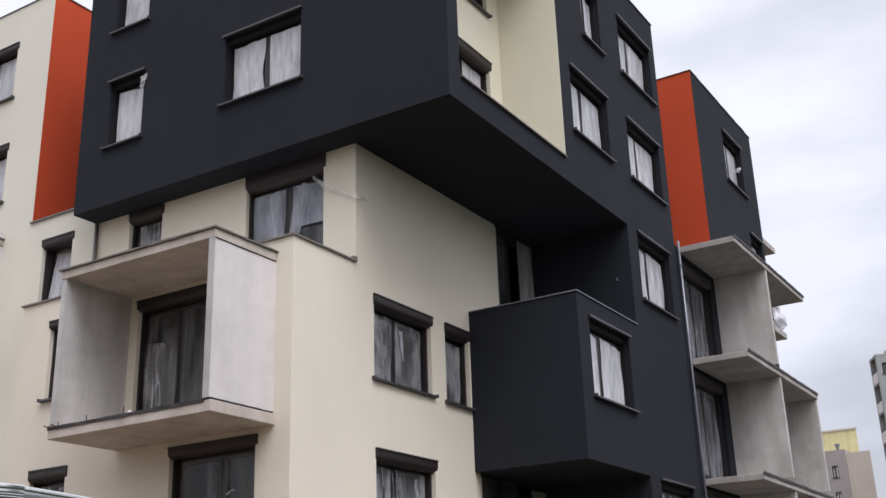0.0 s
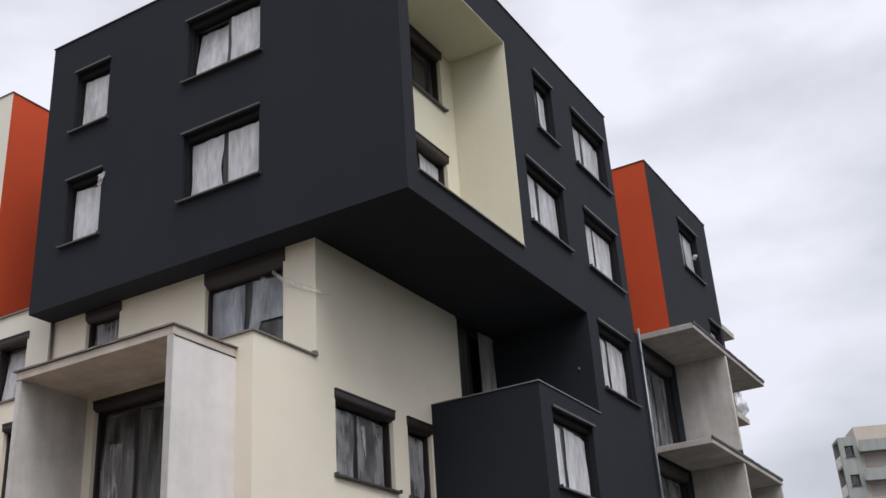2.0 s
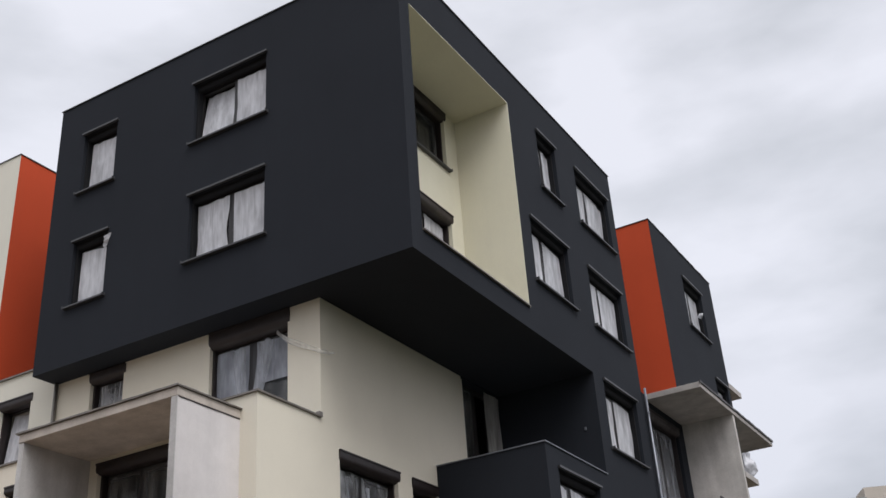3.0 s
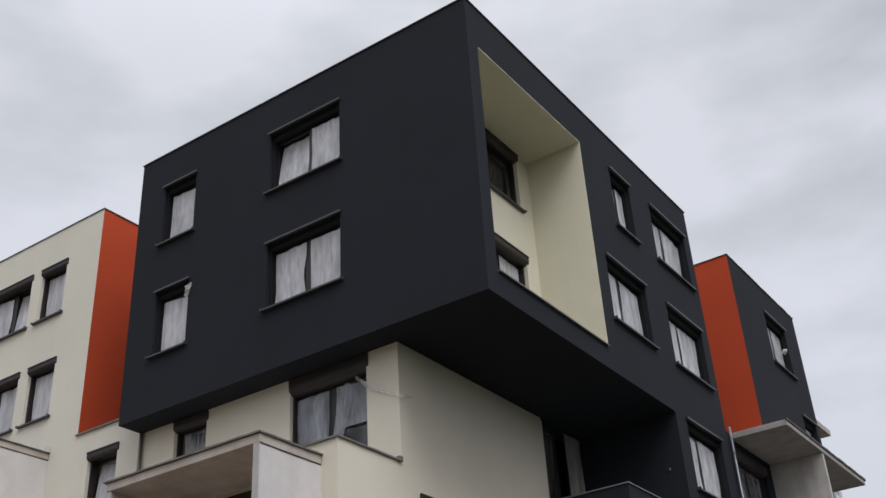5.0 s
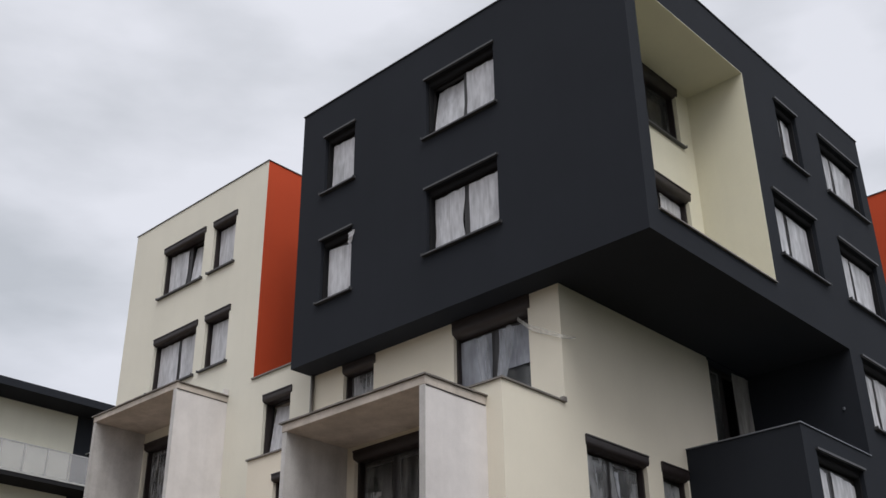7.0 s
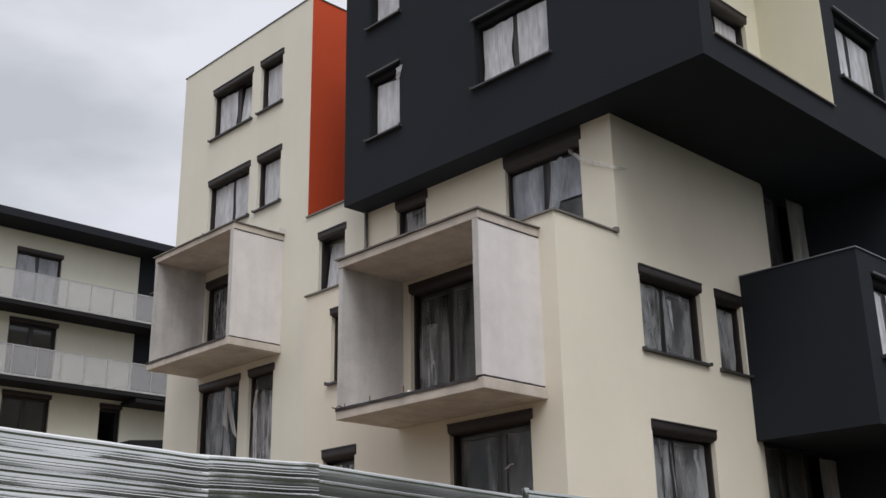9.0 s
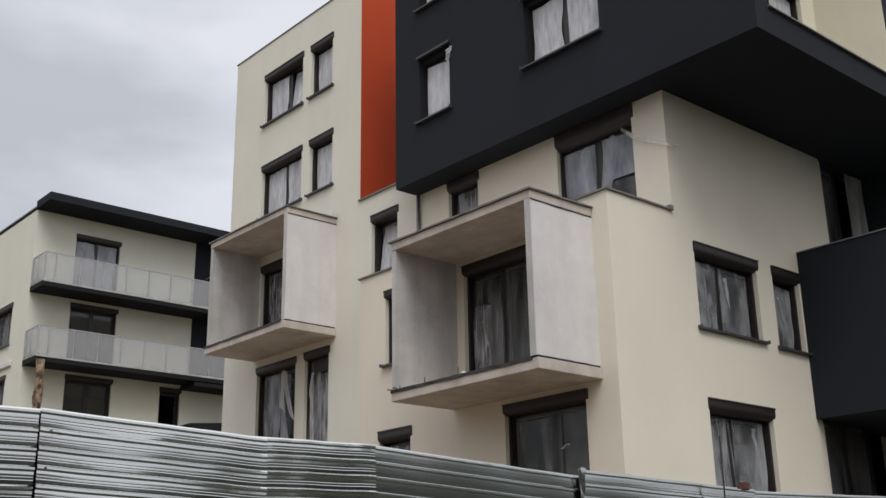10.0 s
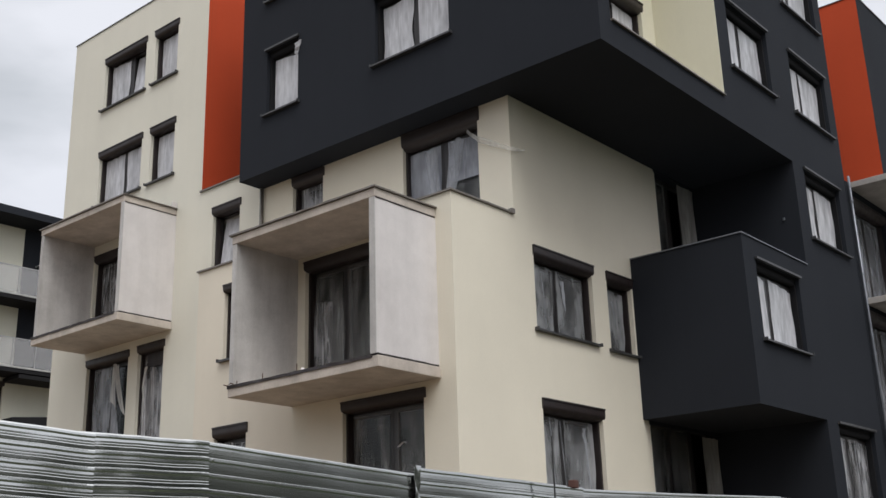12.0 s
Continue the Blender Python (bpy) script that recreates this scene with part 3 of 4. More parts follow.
part("terrace_floor", one_box(XW, XD - T, R0 + 0.2, R1, P1 - 0.75, P1 - 0.6), CONC, corner)
part("recess_wall", one_box(XW - 1.5, XD - T, R1, R1 + 0.25, G, Z_UNDER), DARK, corner)
coping(corner, XW + 0.03, XD, R0, R0 + 0.2, P1, 0.025, 0.022, ZINC)
coping(corner, XD - T, XD, R0 + 0.23, R1, P1, 0.025, 0.022, ZINC)

# cream east wall
cream_east = [(15.51, 17.41, 4.50, 6.05), (15.54, 17.44, 1.70, 3.26), (17.93, 18.84, 4.47, 6.05)]
deep_doors = [(20.25, 21.80, P1 - 0.6, Z_UNDER), (19.15, 21.86, 0.85, 3.30)]
part("wall", wall_bm("east", XW, YL + T, R1, G, Z_UNDER, cream_east + deep_doors + [(YL, YU, 6.51, Z_UNDER + 1), (21.80, R1 + 1, P1 - 0.6, Z_UNDER + 1), (21.86, R1 + 1, G - 1, P0)]), CREAM, corner, "cream rendered wall")
window(corner, "east", XW, *cream_east[0], splits=(0.46,), cover="dust", high=0.22)
window(corner, "east", XW, *cream_east[1], splits=(0.42,), cover="dust", high=0.22)
window(corner, "east", XW, *cream_east[2], splits=(), cover="dust", high=0.22)
window(corner, "east", XW, *deep_doors[0], splits=(0.54,), cover="dim", door=True, bare=(1,), shut=False)
window(corner, "east", XW, *deep_doors[1], splits=(0.36, 0.72), cover="dim", door=True, bare=(2,), shut=False)

# anthracite fillers added so no cream edge shows round the recess doors
part("jamb", one_box(XW - T, XW, 21.80, R1 - 0.005, P1 - 0.6, Z_UNDER), DARK, corner)
part("jamb", one_box(XW - T, XW, 21.86, R1 - 0.005, G, P0), DARK, corner)
part("door_head_cover", one_box(XW, XW + 0.03, 20.20, R1, 8.81, Z_UNDER), DARK, corner)
part("door_head_cover", one_box(XW, XW + 0.03, 19.12, R1, 3.15, P0), DARK, corner)

# upper cream south wall under the box
up_south = [(-13.67, -11.76, 6.52, 8.80), (-16.93, -15.98, 7.30, 8.82)]
part("wall", wall_bm("south", YU, -17.95, XW - T, 5.9, Z_UNDER, up_south), CREAM, corner, "cream rendered wall")
window(corner, "south", YU, *up_south[0], splits=(0.48,), cover="", door=True, high=0.30, lift=0.055)
window(corner, "south", YU, *up_south[1], splits=(), cover="clear")

# projecting lower block, its terrace and copings
X_PALE, X_BL = -14.91, -17.80
low_south = [(-14.58, -12.80, 3.56, 6.01), (-13.60, -11.72, 0.85, 3.26)]
pale_low = [(-16.95, -16.10, 4.55, 6.06), (-17.14, -16.18, 1.70, 3.24)]
part("wall", wall_bm("south", YL, X_PALE, XW, G, 6.51, low_south), CREAM, corner, "cream rendered wall")
part("wall", wall_bm("south", YL, X_BL, X_PALE, G, 6.51, pale_low), PALE_BOUNCE, corner, "pale rendered wall")
part("wall", one_box(X_BL, X_BL + T, YL + T, YU, G, 6.51), PALE, corner)
part("terrace_floor", one_box(X_BL + T, XW - T, YL + T, YU, 5.9, 6.1), CONC, corner)
window(corner, "south", YL, *low_south[0], splits=(0.5,), cover="dim", door=True, high=0.18)
window(corner, "south", YL, *low_south[1], splits=(0.55,), cover="dim", door=True, high=0.18)
window(corner, "south", YL, *pale_low[0], splits=(), cover="clear", high=0.15)
window(corner, "south", YL, *pale_low[1], splits=(), cover="clear")
part("coping", rough_box(X_BL - 0.04, XW + 0.04, YL - 0.04, YL + T + 0.035, 6.51, 6.542, 0.006, 0.2, 2.0), COPING, corner)
part("coping", rough_box(XW - T - 0.04, XW + 0.04, YL + T + 0.04, YU - 0.02, 6.51, 6.542, 0.007, 0.12, 4.0), COPING, corner)


def balcony(parent, x0, x1, y0, y1, z0, z1, inset=0.0):
    """Framed balcony: floor slab, roof slab, two side panels, ragged trims, copings, open joints."""
    floor = part("balcony", one_box(x0 - 0.02, x1 + 0.03, y0 - 0.03 + inset, y1, z0 - 0.18, z0, bevel=0.012), SLAB, parent, "box-like concrete balcony with solid sides")
    part("roof_slab", one_box(x0, x1, y0, y1, z1 - 0.15, z1, bevel=0.012), SLAB, floor)
    part("side_panel", one_box(x0 + 0.012, x0 + 0.12, y0 + 0.012, y1, z0 + 0.03, z1 - 0.154), CONC, floor, "water-stained grey concrete side panel")
    part("side_panel", one_box(x1 - 0.12, x1 - 0.006, y0 + 0.012, y1, z0 + 0.035, z1 - 0.165), PANEL, floor, "light cement side panel")
    part("panel_edge", one_box(x1 - 0.125, x1 - 0.002, y0 - 0.002, y0 + 0.012, z0 + 0.03, z1 - 0.154), CONC, floor, "dirty grey edge strip")
    part("joint", one_box(x1 - 0.11, x1 - 0.012, y0 + 0.03, y1, z1 - 0.165, z1 - 0.15), FRAME, floor)
    part("joint", one_box(x1 - 0.11, x1 - 0.03, y0 + 0.03, y1, z0, z0 + 0.035), FRAME, floor)
    part("sealing_strip", rough_box(x1 - 0.03, x1 + 0.006, y0 + 0.03, y1 - 0.02, z0 + 0.012, z0 + 0.036, 0.010, 0.11, x0), SHUTTER, floor, "ragged dark sealing strip")
    part("sealing_strip", rough_box(x1 - 0.03, x1 + 0.004, y0 + 0.03, y1 - 0.02, z1 - 0.168, z1 - 0.152, 0.007, 0.13, x0 + 3), SHUTTER, floor)
    part("edge_trim", rough_box(x0 - 0.02, x1 - 0.10, y0 - 0.05 + inset, y0 - 0.018 + inset, z0 - 0.03, z0 + 0.022, 0.011, 0.10, x0 + 5), SHUTTER, floor, "bent dark metal edge trim")
    part("coping", rough_box(x0 - 0.05, x1 + 0.03, y0 - 0.04, y0 + 0.05, z1 + 0.001, z1 + 0.028, 0.008, 0.14, x0 + 7), COPING, floor)
    part("coping", rough_box(x1 - 0.06, x1 + 0.035, y0 + 0.055, y1, z1 + 0.001, z1 + 0.026, 0.007, 0.14, x0 + 9), COPING, floor)
    part("coping", one_box(x0 - 0.04, x1 - 0.065, y0 + 0.055, y1, z1 + 0.001, z1 + 0.02), COPING, floor)
    return floor


b1 = balcony(corner, -14.90, -11.36, 11.76, YL, 3.55, 6.265, 0.045)
for px, hgt in ((-14.80, 0.16), (-14.72, 0.10), (-14.05, 0.13), (-13.2, 0.16)):
    part("anchor_rod", one_box(px, px + 0.012, 11.80, 11.812, 3.54, 3.54 + hgt), RUST, b1, "short rusty bar left on the slab edge")
bm = bmesh.new()
tube(bm, [(-14.98, 11.74, 3.60 + DATUM), (-14.88, 11.73, 3.565 + DATUM), (-14.78, 11.73, 3.60 + DATUM), (-14.70, 11.72, 3.57 + DATUM)], 0.012, 6)
part("bent_bar", bm, RUST, b1, "bent rusty bar at the slab corner")

# torn strip of film blowing from the terrace door round the corner
run = [(-12.10, YU + 0.10, 8.50), (-11.91, YU - 0.02, 8.34), (-11.69, YU - 0.06, 8.15), (-11.47, YU - 0.03, 8.03), (-11.16, YU - 0.05, 7.86),
       (-10.99, YU - 0.05, 7.76), (-10.96, YU + 0.10, 7.78), (-10.975, YU + 0.24, 7.81), (-10.95, YU + 0.36, 7.84)]
wide = (0.10, 0.09, 0.12, 0.13, 0.09, 0.08, 0.07, 0.05, 0.015)
bm = bmesh.new()
rows = [[bm.verts.new((x, y - 0.01 * (s % 2), z + DATUM + (s / 3 - 0.5) * w)) for s in range(4)] for (x, y, z), w in zip(run, wide)]
for a, b in zip(rows, rows[1:]):
    for s in range(3):
        bm.faces.new([a[s], b[s], b[s + 1], a[s + 1]])
bmesh.ops.subdivide_edges(bm, edges=bm.edges[:], cuts=1, use_grid_fill=True)
part("torn_film", bm, FOIL_STRIP, corner, "torn strip of plastic film blown against the wall", smooth=True)


def drape(parent, face, pos, top, low0, low1, wide, folds, seed, material, depth=0.035, label="gathered hanging plastic film"):
    """Film gathered at the top and fanning out in sharp folds towards its lower edge. top, low0, low1: places (a, d, z)."""
    bm = bmesh.new()
    nu, nv = 6 * folds, 14
    rows = []
    for j in range(nv + 1):
        v = j / nv
        row = []
        for i in range(nu + 1):
            u = i / nu
            head = (top[0] + (u - 0.5) * wide, top[1], top[2] + 0.04 * math.sin(u * 9 + seed))
            foot = [low0[q] + (low1[q] - low0[q]) * u for q in range(3)]
            e = v ** 1.3
            p = [head[q] + (foot[q] - head[q]) * (e if q < 2 else v) for q in range(3)]
            n = abs(noise.noise(Vector((u * folds + seed, v * 0.9, seed)))) * 2 + 0.4 * noise.noise(Vector((u * folds * 2.1, v * 2 + seed, 1.0)))
            p[2] += 0.05 * noise.noise(Vector((u * 5, seed, 2.0))) * v
            row.append(bm.verts.new(at(face, pos, p[0], p[1] + depth * n * (0.4 + v), p[2])))
        rows.append(row)
    for a, b in zip(rows, rows[1:]):
        for i in range(nu):
            bm.faces.new([a[i], a[i + 1], b[i + 1], b[i]])
    return part("loose_film", bm, material, parent, label, smooth=True)


def strand(parent, face, pos, run, wide, seed, label="torn flap of plastic film", material=FOIL_CLEAR):
    """A loose crumpled flap of film that follows a, d, z places on a facade and tapers to its end."""
    bm = bmesh.new()
    n = len(run)
    rows = []
    for k in range(8 * (n - 1) + 1):
        f = k / 8
        i = min(int(f), n - 2)
        p0, p1, p2, p3 = (Vector(run[max(0, min(n - 1, i + q))]) for q in (-1, 0, 1, 2))
        t = f - i
        p = 0.5 * (2 * p1 + (p2 - p0) * t + (2 * p0 - 5 * p1 + 4 * p2 - p3) * t * t + (3 * p1 - p0 - 3 * p2 + p3) * t ** 3)
        w = wide * (1.0 - 0.75 * f / (n - 1)) * (0.8 + 0.5 * noise.noise(Vector((k * 0.35, seed, 0))))
        row = []
        for q in range(5):
            v = q / 4 - 0.5
            row.append(bm.verts.new(at(face, pos, p.x + v * w, p.y + 0.25 * w * noise.noise(Vector((q * 0.9, k * 0.3, seed))), p.z + 0.1 * v * w)))
        rows.append(row)
    for a, b in zip(rows, rows[1:]):
        for q in range(4):
            bm.faces.new([a[q], b[q], b[q + 1], a[q + 1]])
    return part("torn_film", bm, material, parent, label, smooth=True)


strand(corner, "south", YL, [(-12.90, -0.12, 2.70), (-12.74, -0.08, 2.80), (-12.62, -0.09, 2.70), (-12.60, -0.10, 2.52)], 0.10, 2.0, material=FOIL_VEIL)
strand(corner, "south", YL, [(-12.40, -0.12, 2.40), (-12.26, -0.08, 2.46), (-12.20, -0.08, 2.44)], 0.09, 5.0, material=FOIL)
strand(corner, "south", YD, [(-16.05, 0.05, 11.60), (-16.09, 0.04, 11.48), (-16.14, 0.0, 11.32), (-16.18, -0.06, 11.1)], 0.26, 7.0, material=FOIL)
# film over the terrace door: left leaf covered, right leaf only in its upper part, a gathered bunch between them
part("protective_film", film_bm("south", YU, -13.62, -12.82, 6.62, 8.44, -0.17, 0.018, 1.6, 41.0), FOIL_SKY, corner, "loose bluish plastic film", smooth=True)
part("protective_film", film_bm("south", YU, -12.64, -11.86, 7.58, 8.46, -0.17, 0.016, 1.4, 43.0), FOIL_SKY, corner, "loose bluish plastic film", smooth=True)
part("protective_film", film_bm("south", YU, -12.62, -11.86, 6.62, 7.58, -0.18, 0.02, 2.0, 44.0), FOIL_DIM, corner, "stretched clear plastic film", smooth=True)
drape(corner, "south", YU, (-13.04, -0.13, 8.36), (-12.90, -0.12, 6.8), (-12.80, -0.12, 6.8), 0.34, 3, 45.0, FOIL_VEIL, 0.02)
drape(corner, "south", YU, (-12.36, -0.13, 8.42), (-12.76, -0.12, 6.9), (-12.62, -0.12, 6.9), 0.40, 3, 47.0, FOIL_VEIL, 0.02)
# film at the balcony door and the lower doors and windows
part("protective_film", film_bm("south", YL, -14.50, -13.98, 3.66, 5.25, -0.15, 0.035, 9.0, 51.0), FOIL_CLEAR, corner, "closely folded clear plastic film", smooth=True)
part("protective_film", film_bm("south", YL, -14.10, -13.72, 3.66, 5.45, -0.165, 0.03, 6.0, 53.0), FOIL_DIM, corner, "closely folded clear plastic film", smooth=True)
for a, z, low, wide in ((15.98, 5.70, 4.62, 0.07), (16.62, 5.62, 5.05, 0.16), (16.55, 4.95, 4.60, 0.06), (18.56, 5.60, 4.62, 0.06), (18.38, 5.55, 5.0, 0.14),
                        (15.98, 3.0, 1.8, 0.06), (16.30, 2.95, 1.8, 0.06), (17.05, 2.9, 2.2, 0.15), (17.10, 2.3, 1.8, 0.09)):
    strand(corner, "east", XW, [(a - 0.03, -0.165, z), (a, -0.16, z * 0.6 + low * 0.4), (a + 0.05, -0.16, low)], wide, a + z, "white crease in the film", FOIL_VEIL)
for lo, hi, a0 in ((P1 - 0.5, 8.76, 21.10), (0.9, 3.08, 21.12)):
    part("protective_film", film_bm("east", XW, a0 + 0.06, 21.90, lo, hi, 0.05, 0.03, 2.0, 71.0 + a0), FOIL_STRIP, corner, "pale film hung over the door leaf", smooth=True)
# stub of the terrace coping and mortar left on the parapet
part("coping_stub", one_box(XW - 0.03, XW + 0.06, YU - 0.12, YU - 0.02, 6.50, 6.60, bevel=0.01), COPING, corner)
bm = bmesh.new()
bmesh.ops.create_icosphere(bm, subdivisions=2, radius=0.05, matrix=Matrix.Translation((XW - 0.20, YL + 0.06, 6.545 + DATUM)) @ Matrix.Diagonal((3.2, 1.4, 0.5, 1)))
for v in bm.verts:
    v.co += 0.02 * noise.noise_vector(v.co * 14)
part("mortar_rest", bm, PANEL, corner, "pale mortar left on the coping", smooth=True)

# small pale box on the recess wall
part("socket_box", one_box(-8.93, -8.88, R1 - 0.03, R1 - 0.001, 7.57, 7.64, bevel=0.008), ZINC, corner, "small pale socket box")

# zinc downpipes
bm = bmesh.new()
tube(bm, [(XD + 0.075, 25.09, 9.36 + DATUM), (XD + 0.075, 25.09, 6 + DATUM), (XD + 0.075, 25.09, 0.0)], 0.031, 10)
pipe = part("downpipe", bm, ZINC, corner, "round zinc downpipe", smooth=True)
for z in (8.7, 6.9, 5.0, 3.0):
    bm = bmesh.new()
    tube(bm, [(XD + 0.075, 25.09, z + DATUM), (XD + 0.075, 25.09, z + 0.04 + DATUM)], 0.044, 10)
    part("pipe_bracket", bm, ZINC, pipe)
bm = bmesh.new()
tube(bm, [(-17.90, YU - 0.06, 8.85 + DATUM), (-17.90, YU - 0.06, 6.1 + DATUM)], 0.045, 10)
part("downpipe", bm, COPING, corner, "grey rainwater pipe", smooth=True)

# ---- pale wing with the orange side ----
wing = thing("apartment_building", (-22, 19, 0), "pale rendered block with an orange end wall", "building")
X_OR, X_L = -20.18, -26.38
pale = [(-24.76, -22.84, 12.99, 14.54), (-22.43, -21.44, 13.00, 14.53), (-24.76, -22.80, 10.20, 11.73), (-22.41, -21.39, 10.20, 11.73),
        (-19.71, -18.73, 7.32, 8.85), (-24.60, -22.60, 6.30, 8.75), (-24.66, -22.84, 3.60, 5.98), (-22.43, -21.40, 3.60, 6.00)]
part("wall", wall_bm("south", YU, X_L, X_BL - 0.15, G, Z_ROOF, pale + [(X_OR, X_BL, 9.38, Z_ROOF + 1)]), PALE, wing, "pale cream rendered wall")
window(wing, "south", YU, *pale[0], splits=(0.55,), tilted=(1,), high=0.19)
window(wing, "south", YU, *pale[1], splits=(), high=0.19)
window(wing, "south", YU, *pale[2], splits=(0.52,), high=0.19)
window(wing, "south", YU, *pale[3], splits=(), high=0.19)
window(wing, "south", YU, *pale[4], splits=(), high=0.19, tilted=(0,))
window(wing, "south", YU, *pale[5], splits=(0.5,), cover="clear", door=True, high=0.19)
window(wing, "south", YU, *pale[6], splits=(0.52,), cover="veil", door=True, high=0.19, bare=(1,))
window(wing, "south", YU, *pale[7], splits=(), cover="clear", door=True, high=0.19, lowered=0.36)
part("wall", one_box(X_OR - T, X_OR, YU + T, 26.0, 8.8, Z_ROOF), ORANGE, wing, "orange rendered end wall")
part("wall", one_box(X_OR - 0.02, X_OR + 0.004, YU + 0.004, YU + T, 9.38, Z_ROOF), ORANGE, wing)
part("wall", one_box(X_L, X_L + T, YU + T, 26.0, G, Z_ROOF), PALE, wing)
part("wall", one_box(X_L + T, X_OR - T, 25.7, 26.0, G, Z_ROOF), PALE, wing)
part("roof", one_box(X_L + T, X_OR - T, YU + T, 25.7, Z_ROOF - 0.35, Z_ROOF - 0.1), ROOFING, wing)
part("terrace_floor", one_box(X_OR, X_WEST - 0.05, YU + T, 25.0, 8.6, 8.8), CONC, wing)
coping(wing, X_OR + 0.02, X_BL - 0.2, YU, YU + T, 9.38, 0.05, 0.035)
coping(wing, X_L, X_OR, YU, YU + T, Z_ROOF, 0.025, 0.02, SILL)
coping(wing, X_OR - T, X_OR, YU + T + 0.04, 26.0, Z_ROOF, 0.025, 0.02, SILL)
coping(wing, X_L, X_L + T, YU + T + 0.04, 26.0, Z_ROOF, 0.025, 0.02, SILL)
b2 = balcony(wing, -24.80, -21.14, 13.51, YU, 6.375, 9.195)
bm = bmesh.new()
box(bm, -21.17, -21.11, YU - 0.30, YU - 0.02, 9.224, 9.236)
box(bm, -21.135, -21.115, YU - 0.16, YU - 0.01, 9.236, 9.36)
part("flashing", bm, PANEL, b2, "bent pale flashing at the wall")
drape(wing, "south", YU, (-23.56, -0.10, 5.80), (-23.62, -0.06, 4.86), (-23.30, -0.03, 4.66), 0.12, 3, 21.0, FOIL_PALE, 0.03, "torn flap of plastic film")
drape(wing, "south", YU, (-23.46, -0.10, 5.72), (-23.10, -0.03, 4.60), (-22.80, 0.01, 4.36), 0.16, 4, 23.0, FOIL_PALE, 0.03, "torn flap of plastic film")
drape(wing, "south", YU, (-23.52, -0.11, 5.40), (-23.60, -0.10, 3.70), (-23.16, -0.09, 3.72), 0.10, 4, 24.0, FOIL_VEIL)
strand(wing, "south", YU, [(-22.25, -0.12, 5.5), (-22.22, -0.04, 5.0), (-22.16, -0.03, 4.62), (-22.2, -0.05, 4.3)], 0.12, 26.0, material=FOIL_PALE)
drape(wing, "south", YU, (-22.26, -0.14, 5.72), (-22.36, -0.10, 3.7), (-22.06, -0.08, 3.7), 0.08, 3, 25.0, FOIL_CLEAR)
bm = bmesh.new()
bmesh.ops.create_icosphere(bm, subdivisions=2, radius=0.04, matrix=Matrix.Translation((-13.05, 11.80, 3.575 + DATUM)))
tagged(part("foam_lump", bm, PANEL, None, smooth=True), "small white foam lump on the balcony slab edge", "debris")

# ---- rear wing with stacked concrete balconies ----
rear = thing("apartment_building", (-11, 30, 0), "rear block with orange end wall and open concrete balconies", "building")
RY0, RY1, Z_SLAB = 28.0, 33.6, 9.27
rear_win = [(30.50, 32.28, 12.98, 14.62), (32.15, 33.35, 10.20, 11.74)]
part("wall", wall_bm("east", XD, RY0 + T, RY1, Z_SLAB, Z_ROOF, rear_win), DARK, rear, "smooth anthracite rendered wall")
window(rear, "east", XD, *rear_win[0], splits=(0.45,), trim=True)
window(rear, "east", XD, *rear_win[1], splits=(0.5,), trim=True)
part("wall", one_box(-19.0, XD, RY0, RY0 + T, Z_SLAB, Z_ROOF), ORANGE, rear, "orange rendered end wall")
part("wall", one_box(XD - 0.3, XD + 0.004, RY0 + 0.006, RY0 + T, Z_SLAB, Z_ROOF), DARK, rear)
part("wall", one_box(-19.0, XD - T, RY1 - T, RY1, Z_SLAB, Z_ROOF), DARK, rear)
part("roof", one_box(-19.0, XD - T, RY0 + T, RY1 - T, Z_ROOF - 0.35, Z_ROOF - 0.1), ROOFING, rear)
coping(rear, -19.0, XD, RY0, RY0 + T, Z_ROOF, 0.025, 0.02, SILL)
part("coping", rough_box(XD - T - 0.025, XD + 0.025, RY0 + T + 0.04, RY1, Z_ROOF, Z_ROOF + 0.03, 0.016, 0.2, 12.0), SILL, rear)
bays = []
for base in (-2.1, 0.75, 3.58, 6.40):
    bays += [(25.27, 27.44, base, base + 2.50), (28.5, 30.9, base, base + 2.50)]
part("wall", wall_bm("east", XD, Y_END + 0.02, 33.5, G, Z_SLAB - 0.004, bays), DARK, rear)
for b in bays:
    window(rear, "east", XD, *b, splits=(0.5,), cover="veil", door=True)
part("wall", one_box(-19.0, XD - T, 33.2, 33.5, G, Z_SLAB - 0.2), PALE, rear)
part("roof", one_box(-19.0, XD - T, Y_END + 0.05, RY0, Z_SLAB - 0.5, Z_SLAB - 0.3), ROOFING, rear)
XK, KD, KE = -7.13, 27.90, 31.60
for z in (Z_SLAB, 6.38, 3.50, 0.65):
    s = part("balcony", one_box(XD, XK, Y_END + 0.27, KE, z - 0.15, z, bevel=0.012), SLAB_GREY, rear, "cast concrete balcony slab with metal edge")
    part("edge_trim", rough_box(XK, XK + 0.028, Y_END + 0.24, KE + 0.02, z - 0.03, z + 0.03, 0.012, 0.16, z), SHUTTER, s)
    part("divider_panel", one_box(XD, XK - 0.03, KD, KD + 0.14, z - 2.70, z - 0.154), CONC_LIGHT, s, "stained concrete divider")
    if z < 9:
        part("end_panel", one_box(XD, XK - 0.03, KE - 0.14, KE - 0.01, z - 2.70, z - 0.154), CONC_LIGHT, s)
for z in (12.05, 9.13):
    part("balcony", one_box(-11.5, XD, RY1, 34.95, z - 0.18, z), SLAB_GREY, rear, "far concrete balcony slab")
bm = bmesh.new()
tube(bm, [(XD - 0.06, 31.85, 13.72 + DATUM), (XD - 0.0, 31.86, 13.80 + DATUM), (XD + 0.05, 31.87, 13.78 + DATUM)], 0.07, 8)
